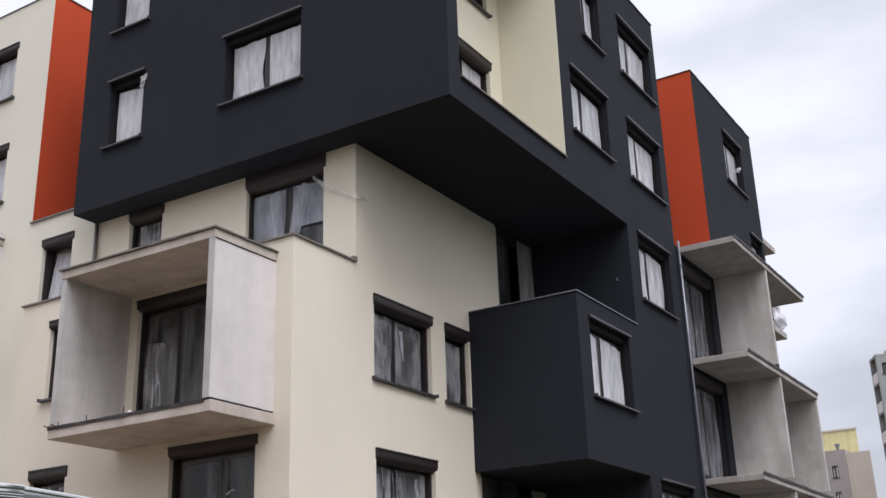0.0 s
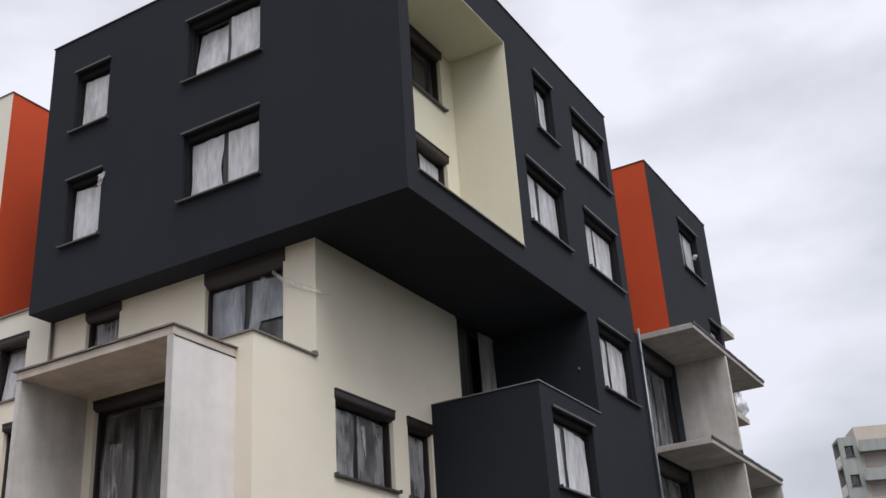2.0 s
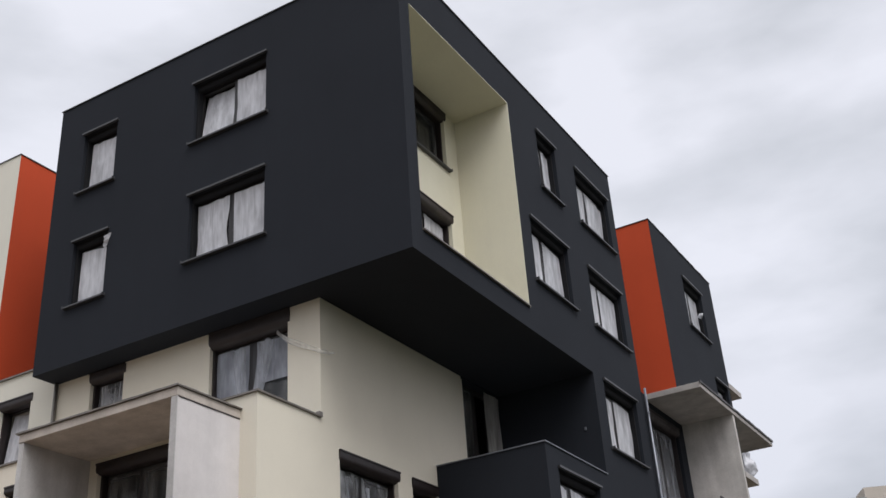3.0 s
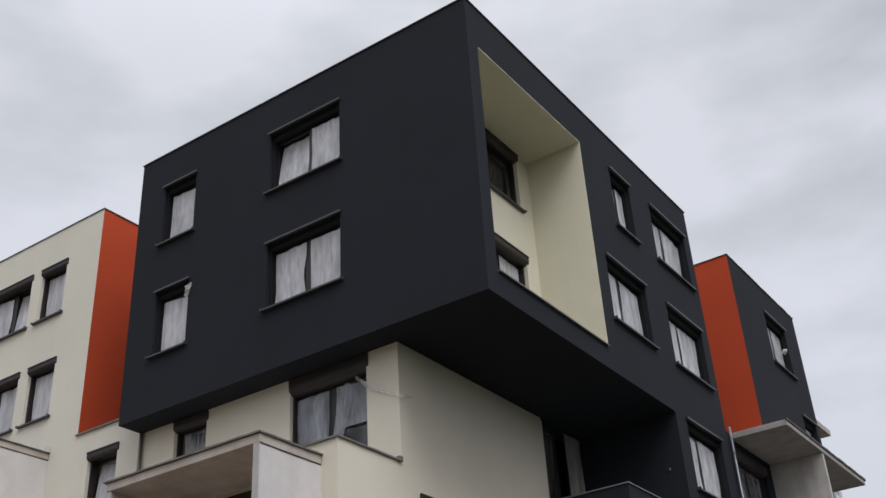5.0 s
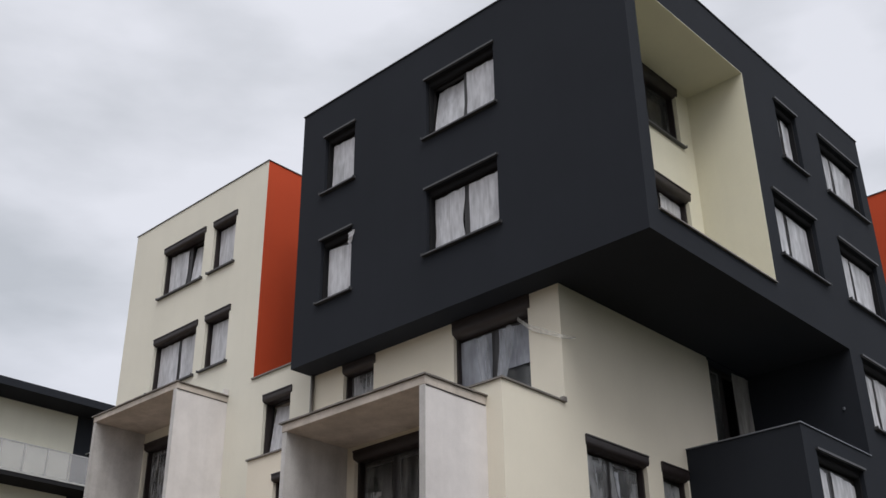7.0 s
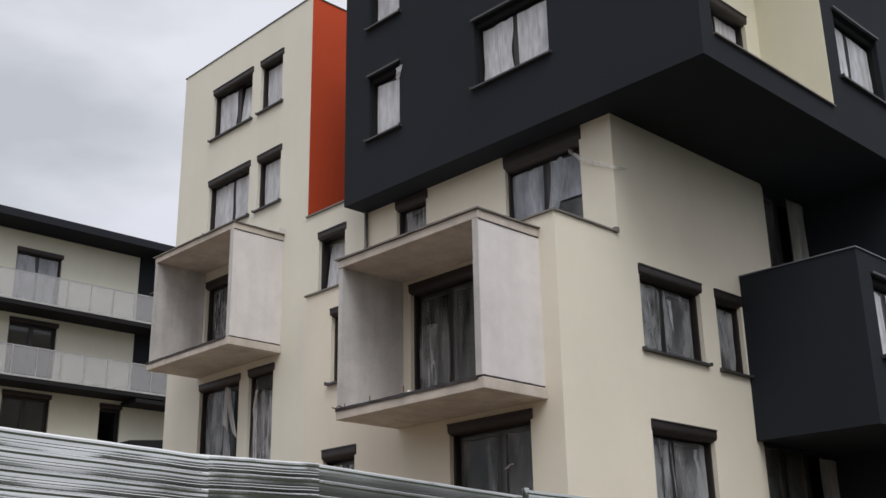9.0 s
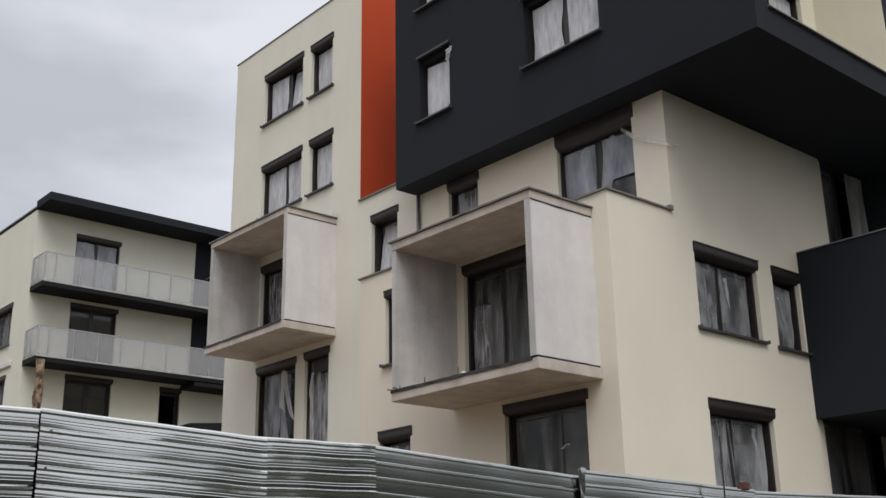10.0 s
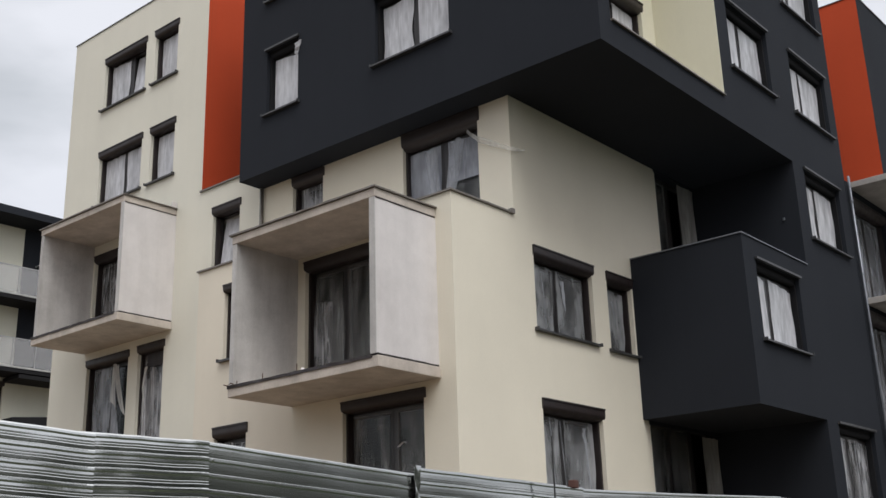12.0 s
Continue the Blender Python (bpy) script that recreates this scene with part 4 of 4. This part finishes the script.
part("bundled_film", bm, FOIL, rear, "crumpled ball of plastic film in the window", smooth=True)

bm = bmesh.new()
bmesh.ops.create_icosphere(bm, subdivisions=4, radius=0.5, matrix=Matrix.Translation((XD - 0.25, 34.50, 9.62 + DATUM)) @ Matrix.Diagonal((0.6, 0.62, 1.0, 1)))
for v in bm.verts:
    v.co += 0.16 * noise.noise_vector(v.co * 3.1) + 0.07 * noise.noise_vector(v.co * 9.0)
    v.co.z = max(v.co.z, 9.132 + DATUM)
part("bunched_film", bm, FOIL, rear, "heap of crumpled plastic film on the slab end", smooth=True)


# ---- gallery building behind ----
gallery = thing("apartment_building", (-46, 26, 0), "cream block with dark galleries and grey railings", "building")
XG, GY0, GY1, XF = -41.91, 15.0, 22.10, -40.61
gdoors = [(16.70, 18.60, 12.25, 14.72), (16.70, 18.68, 9.3, 11.80), (16.74, 18.68, 6.4, 8.88), (20.80, 21.75, 6.4, 8.83)]
g_south = [(-45.5, -43.57, 10.15, 11.88), (-45.5, -43.57, 7.2, 8.9)]
part("wall", wall_bm("east", XG, GY0, GY1, G, 15.40, gdoors), GREENISH, gallery, "cream rendered wall")
part("wall", one_box(XG - 0.5, XG + 0.02, GY1, 30.0, 8.9, 15.40), DARK, gallery, "dark grey stair wall")
part("wall", one_box(XG - T, XG, GY1, 30.0, G, 8.9), GREENISH, gallery)
part("wall", wall_bm("south", GY0, -62.0, XG - T, G, 15.40, g_south), GREENISH, gallery)
for w in g_south:
    window(gallery, "south", GY0, *w, cover="dim", high=0.2)
part("blind_box", one_box(-44.9, -43.05, GY0 - 0.10, GY0, 9.20, 9.42, bevel=0.02), PANEL, gallery, "white blind box on the wall")
# the top door's sky reflection is put in as a bluish sheet
for w in gdoors:
    window(gallery, "east", XG, *w, cover="sky" if w[3] > 14 else "", door=True, high=0.20, splits=(0.5,) if w[1] - w[0] > 1.2 else ())
part("wall", one_box(-62.0, XG - T, 29.7, 30.0, G, 15.40), GREENISH, gallery)
part("wall", one_box(-62.3, -62.0, GY0, 30.0, G, 15.40), GREENISH, gallery)
# unseen inner wall and floors, added to keep sky light out of the doors
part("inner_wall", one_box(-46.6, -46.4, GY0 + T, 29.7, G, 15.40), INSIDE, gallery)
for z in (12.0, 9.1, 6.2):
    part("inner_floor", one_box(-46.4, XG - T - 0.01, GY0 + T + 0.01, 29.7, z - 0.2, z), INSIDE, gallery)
part("roof", one_box(-62.0, XG, GY0 + 0.02, 30.0, 15.41, 15.50), ROOFING, gallery)
part("coping", one_box(-62.0, XG, GY0 - 0.04, GY0 + 0.3, 15.50, 15.56), SILL, gallery)
part("canopy_roof", one_box(XG, XF + 0.12, 14.94, 30.0, 15.43, 15.75), DARK, gallery, "dark overhanging roof fascia")
for z in (12.16, 9.21):
    s = part("gallery_slab", one_box(XG, XF, GY0, 30.0, z - 0.20, z), BLACKISH, gallery, "dark gallery slab")
    part("edge_angle", one_box(XF + 0.001, XF + 0.02, GY0, 30.0, z - 0.03, z + 0.05), RAIL_EDGE, s, "pale grey metal edge strip")
    y = GY0 + 0.04
    for wide in (0.42, 0.98, 0.98, 0.98, 0.98, 0.98, 0.98, 0.98, 0.98, 0.98):
        part("railing_panel", one_box(XF - 0.06, XF - 0.035, y + 0.015, y + wide - 0.015, z + 0.08, z + 1.15), RAIL_PANEL, s, "perforated grey sheet")
        part("railing_post", one_box(XF - 0.034, XF, y - 0.018, y + 0.018, z, z + 1.154), RAIL_POST, s)
        y += wide
    part("handrail", one_box(XF - 0.075, XF - 0.03, GY0 + 0.02, y, z + 1.155, z + 1.19), RAIL_POST, s)
    for x in (XG + 0.04, XG + 0.64):
        part("railing_panel", one_box(x, x + 0.58, GY0 + 0.03, GY0 + 0.055, z + 0.08, z + 1.15), RAIL_PANEL, s)
        part("railing_post", one_box(x - 0.02, x + 0.02, GY0, GY0 + 0.028, z, z + 1.154), RAIL_POST, s)
    part("handrail", one_box(XG, XF - 0.08, GY0 + 0.025, GY0 + 0.07, z + 1.155, z + 1.19), RAIL_POST, s)
part("beam", one_box(XG + 0.02, XF, 21.7, 30.0, 8.80, 8.958), BLACKISH, gallery)
bm = one_box(XG + 0.02, -40.9, 21.70, 24.5, G, 7.56, bevel=0.03)
for v in bm.verts:
    if v.co.y < 22 and v.co.z > 5:
        v.co.z -= 0.27
part("porch", bm, BLACKISH, gallery, "dark entrance porch")

lamp = part("wall_lamp", one_box(XG + 0.02, XG + 0.34, 22.66, 22.72, 13.84, 13.88), RAIL_EDGE, gallery, "short pale lamp arm on the stair wall")
part("lamp_head", one_box(XG + 0.28, XG + 0.36, 22.62, 22.76, 13.70, 13.838, bevel=0.012), BLACKISH, lamp)

# ---- far blocks ----
TX, TY, TZ = -18.86, 110.0, 25.3
tower = thing("tower_block", (TX, TY, 0), "grey-green panel tower with loggias, far off", "building")
PANEL_G = plaster("grey_green_panel", (0.33, 0.355, 0.345), wear=0.1)
PANEL_Y = plaster("pale_yellow_render", (0.72, 0.66, 0.36), wear=0.08)
PANEL_B = plaster("beige_panel", (0.54, 0.485, 0.425), wear=0.05, streak=0.015)
# dark tone puts the loggias' shade into the back wall's colour
PANEL_K = plaster("shaded_loggia_wall", (0.13, 0.13, 0.135), wear=0.1)
PANEL_D = plaster("brown_grey_panel", (0.36, 0.33, 0.32), wear=0.06, streak=0.02)
twins = [(TX + 0.45, TX + 1.3, TZ - 1.95 - 2.8 * k, TZ - 0.85 - 2.8 * k) for k in range(9)]
part("wall", wall_bm("south", TY, TX, TX + 1.75, G, TZ, twins), PANEL_G, tower)
for w in twins:
    window(tower, "south", TY, *w, splits=(), cover="", shut=False)
part("wall", one_box(TX + 1.75, TX + 14, TY + 0.4, TY + 3.6, G, TZ + 1.0), PANEL_B, tower)
for k in range(9):
    z = TZ - 2.8 * k
    s = part("loggia", one_box(TX + 1.75, TX + 8.0, TY - 0.5, TY + 0.4, z - 1.6, z - 1.42), PANEL_G, tower)
    part("parapet", one_box(TX + 1.75, TX + 8.0, TY - 0.5, TY - 0.42, z - 1.42, z - 0.5), PANEL_G, s)
    part("window_band", one_box(TX + 2.2, TX + 7.6, TY + 0.36, TY + 0.399, z - 3.0, z - 1.8), PANEL_D, tower)
    s = part("loggia", one_box(TX + 0.02, TX + 0.9, TY + 0.355, TY + 2.4, z - 2.8, z - 2.62), PANEL_G, tower)
    part("parapet", one_box(TX, TX + 0.10, TY + 0.355, TY + 2.4, z - 2.62, z - 1.65), PANEL, s)
part("wall", one_box(TX + 0.9, TX + 1.75, TY + 0.35, TY + 2.6, G, TZ), PANEL_K, tower)
part("wall", one_box(TX, TX + 0.9, TY + 2.4, TY + 2.6, G, TZ), PANEL_G, tower)
part("roof", one_box(TX, TX + 1.75, TY + 0.35, TY + 2.6, TZ - 0.25, TZ), PANEL_G, tower)
tower.rotation_euler = (0, 0, radians(24))

yellow = thing("apartment_block", (-27, 128, 0), "pale yellow block with a beige and brown front part, far off", "building")
bm = bmesh.new()
quadbox(bm, [(x, y, z) for z in (0.0, 21.75 + DATUM) for x, y in ((-36.0, 130), (-25.7, 130), (-28.2, 142), (-38.5, 142))])
part("wall", bm, PANEL_Y, yellow)
part("coping", one_box(-36.1, -25.6, 129.9, 130.1, 21.75, 21.95), PANEL_B, yellow)
ywins = [(-27.58, -26.95, 15.80 - 2.76 * k, 17.10 - 2.76 * k) for k in range(6)]
part("wall", wall_bm("south", 124, -30.0, -25.99, G, 18.75, ywins), PANEL_D, yellow)
for w in ywins:
    window(yellow, "south", 124, *w, splits=(0.5,), shut=False)
part("wall", one_box(-30.0, -25.99, 124.36, 129.8, G, 18.75), PANEL_D, yellow)
bm = bmesh.new()
quadbox(bm, [(x, y, z) for z in (0.0, 18.35 + DATUM) for x, y in ((-25.98, 124.15), (-23.45, 124.15), (-24.6, 129.8), (-25.98, 129.8))])
part("wall", bm, PANEL_B, yellow)
bm = bmesh.new()
tube(bm, [(-26.9, 125, 18.7 + DATUM), (-26.9, 125, 19.25 + DATUM)], 0.16, 8)
tube(bm, [(-26.9, 125, 19.25 + DATUM), (-26.9, 125, 19.55 + DATUM)], 0.26, 8)
part("vent_cowl", bm, ZINC, yellow)

# ---- corrugated fence ----
fence = thing("sheet_fence", (-4.7, 8, 0), "hoarding of dented galvanised corrugated sheets", "fence")
PITCH = 0.081


def sheet_at(p0, p1, t0, t1, lean, dent, seed, u, down, d=0.0):
    """A place on a dented, leaning sheet: u along it, down from its top edge, d out of it."""
    a, b = Vector((*p0, 0)), Vector((*p1, 0))
    along = (b - a).normalized()
    out = Vector((along.y, -along.x, 0))
    rnd = random.Random(int(seed * 100))
    length = (b - a).length
    pits = 0.0
    for _ in range(int(1.6 * dent * length)):
        pu, pd, pr = rnd.random(), rnd.uniform(0.0, 1.2), rnd.uniform(0.012, 0.024)
        gap = (((u - pu) * length) ** 2 + (down - pd) ** 2) / pr ** 2
        if gap < 6:
            pits -= pr * 0.22 * math.exp(-gap)
    wob = pits + dent * (0.019 * noise.noise(Vector((u * 2.2 + seed, down * 1.3, seed))) + 0.0025 * noise.noise(Vector((u * 5 + seed, down * 4, 3 + seed))))
    q = a.lerp(b, u) + out * (d + wob + lean * 0.5 * (1.0 - math.exp(-2.0 * down)))
    return Vector((q.x, q.y, t0 + (t1 - t0) * u - down + DATUM + 0.0025 * noise.noise(Vector((u * 6, seed, down)))))


def sheet_bm(p0, p1, t0, t1, lean, dent, seed, low=-1.70):
    """One corrugated sheet from p0 to p1 in plan; its ribs run along it."""
    bm = bmesh.new()
    prof = []
    z = 0.0
    total = t0 - low
    swell = 0.0009 * dent
    groove = 0.0009 if dent > 0.8 else 0.0
    while z < total:
        for f, d in ((0.0, 0.0), (0.09, 0.0065), (0.19, 0.0067), (0.305, 0.0004), (0.46, swell), (0.52, swell), (0.56, swell - groove), (0.575, swell - groove), (0.615, swell), (0.68, swell), (0.72, swell - groove), (0.735, swell - groove), (0.775, swell * 0.6), (0.92, 0.0002)):
            if z + f * PITCH < total:
                prof.append((z + f * PITCH, d))
        z += PITCH
    prof.append((total, 0.004))
    n = max(4, int((Vector(p1) - Vector(p0)).length / (0.022 if dent > 0.8 else 0.03)))
    cols = [[bm.verts.new(sheet_at(p0, p1, t0, t1, lean, dent, seed, i / n, down, d)) for down, d in prof] for i in range(n + 1)]
    for c0, c1 in zip(cols, cols[1:]):
        for k in range(len(prof) - 1):
            bm.faces.new([c0[k], c1[k], c1[k + 1], c0[k + 1]])
        for k in range(len(prof)):
            bm.edges.get((c0[k], c1[k])).smooth = False
    return bm


sheets = [((-4.72, -6.0), (-4.70, -3.4), 0.78, 0.78, 0.0, 0.6), ((-4.70, -3.54), (-4.72, -0.9), 0.80, 0.79, 0.01, 0.8), ((-4.73, -1.05), (-4.709, 1.87), 0.80, 0.834, 0.02, 1.0),
          ((-4.70, 1.785), (-4.70, 2.92), 0.838, 0.801, 0.085, 1.0), ((-4.714, 2.84), (-4.702, 3.60), 0.805, 0.82, 0.052, 0.9),
          ((-4.718, 3.555), (-4.703, 5.32), 0.82, 0.745, 0.065, 0.5), ((-4.69, 5.18), (-4.70, 7.09), 0.79, 0.764, 0.045, 0.6),
          ((-4.728, 6.98), (-4.708, 8.80), 0.755, 0.80, 0.045, 0.7), ((-4.730, 8.66), (-4.70, 10.6), 0.80, 0.862, 0.045, 0.75), ((-4.725, 10.5), (-4.70, 13.1), 0.858, 0.862, 0.045, 0.75),
          ((-4.725, 12.96), (-4.70, 15.6), 0.86, 0.86, 0.0, 0.6), ((-4.73, 15.46), (-4.70, 18.0), 0.86, 0.86, 0.0, 0.6)]
bm = bmesh.new()
bmesh.ops.create_cone(bm, cap_ends=True, segments=8, radius1=0.008, radius2=0.005, depth=0.006, matrix=Matrix.Rotation(radians(90), 4, "Y"))
screw_mesh = bpy.data.meshes.new("screw")
bm.to_mesh(screw_mesh)
bm.free()
screw_mesh.materials.append(STEEL)
for n, spec in enumerate(sheets):
    sh = part("sheet", sheet_bm(*spec, n * 2.31), STEEL_DULL if n >= 5 else STEEL, fence, smooth=True)
    sol = sh.modifiers.new("thickness", "SOLIDIFY")
    sol.thickness, sol.offset, sol.use_rim = 0.002, -1, False
    if 3 <= n <= 5:
        for k in range(1, 9, 2):
            sc = new("screw", screw_mesh)
            sc.parent = sh
            sc.location = sheet_at(*spec, n * 2.31, 0.03 + 0.012 * (k % 3), k * PITCH + 0.011, 0.010)
# bent and torn edge where a sheet begins
bm = bmesh.new()
rows = []
for k in range(13):
    z = 0.80 - 0.036 * k
    rows.append([bm.verts.new((-4.672 - 0.002 * q + 0.020 * noise.noise(Vector((k * 0.55 + 3, q * 0.5, 1.0))), 5.168 + 0.018 * q + 0.014 * noise.noise(Vector((k * 0.7, 4.0, q * 0.5))), z + DATUM)) for q in range(4)])
for a, b in zip(rows, rows[1:]):
    for q in range(3):
        bm.faces.new([a[q], a[q + 1], b[q + 1], b[q]])
bmesh.ops.translate(bm, verts=bm.verts, vec=(0.004, 0, 0))
part("bent_edge", bm, STEEL, fence, "crumpled sheet edge", smooth=True)
for y in (-6.0, -3.5, -1.0, 1.75, 3.5, 5.2, 7.0, 8.7, 10.5, 13.0, 15.5, 18.0):
    part("post", one_box(-4.86, -4.79, y - 0.035, y + 0.035, G, 0.62), RUST, fence)

bm = bmesh.new()
tube(bm, [(-4.58, 6.53, 0.0), (-4.585, 6.55, 1.2), (-4.60, 6.58, 1.10 + DATUM)], 0.006, 6)
rod = tagged(part("steel_rod", bm, RUBBER, None), "thin black steel rod standing before the fence", "rod")
bm = one_box(-4.73, -4.67, 6.94, 7.0, 0.755, 0.815, bevel=0.008)
tagged(part("brick_piece", bm, BRICK, None), "broken red brick lying on the fence top", "brick")

bm = bmesh.new()
pts = []
for k in range(43):
    z = 4.31 * k / 42
    pts.append((-11.50 + 0.02 * math.sin(k * 0.5), 4.45 - 0.036 * z + 0.008 * math.cos(k * 0.8), z))
tube(bm, pts, 0.046, 12)
for v in bm.verts:
    v.co += 0.026 * noise.noise_vector(v.co * 11)
tagged(part("wooden_post", bm, BARK, None, smooth=True), "rough debarked wooden pole behind the fence", "post")


# tall weed before the fence
WEED, nt, b, _ = nodes_of("weed_leaf")
wr = ramp_node(nt, noise_node(nt, 30, 3).outputs["Fac"], 0.35, (0.06, 0.09, 0.03), 0.65, (0.20, 0.24, 0.12))
nt.links.new(wr.outputs["Color"], b.inputs["Base Color"])
b.inputs["Roughness"].default_value = 0.6
weed = thing("weed", (-4.58, 3.43, 0), "tall spindly weed with small green leaves by the fence", "plant")
bm = bmesh.new()
tube(bm, [(-4.58, 3.46, 0.0), (-4.57, 3.45, 0.8), (-4.585, 3.42, 1.6), (-4.60, 3.41, 2.12)], 0.005, 6)
part("stem", bm, WEED, weed)
rnd = random.Random(8)
for k in range(26):
    z = 0.35 + 1.76 * k / 25
    turn = 2.4 * k
    size = rnd.uniform(0.035, 0.065)
    way = Vector((math.cos(turn), math.sin(turn), rnd.uniform(-0.1, 0.5))).normalized()
    side = way.cross(Vector((0, 0, 1))).normalized() * size * 0.36
    base = Vector((-4.585, 3.43 - 0.01 * z, z))
    bm = bmesh.new()
    v = [bm.verts.new(base + p) for p in (Vector(), way * size * 0.5 + side, way * size, way * size * 0.5 - side, way * size * 0.5 - Vector((0, 0, size * 0.12)))]
    for f in ((0, 1, 4), (1, 2, 4), (2, 3, 4), (3, 0, 4)):
        bm.faces.new([v[q] for q in f])
    part("leaf", bm, WEED, weed)
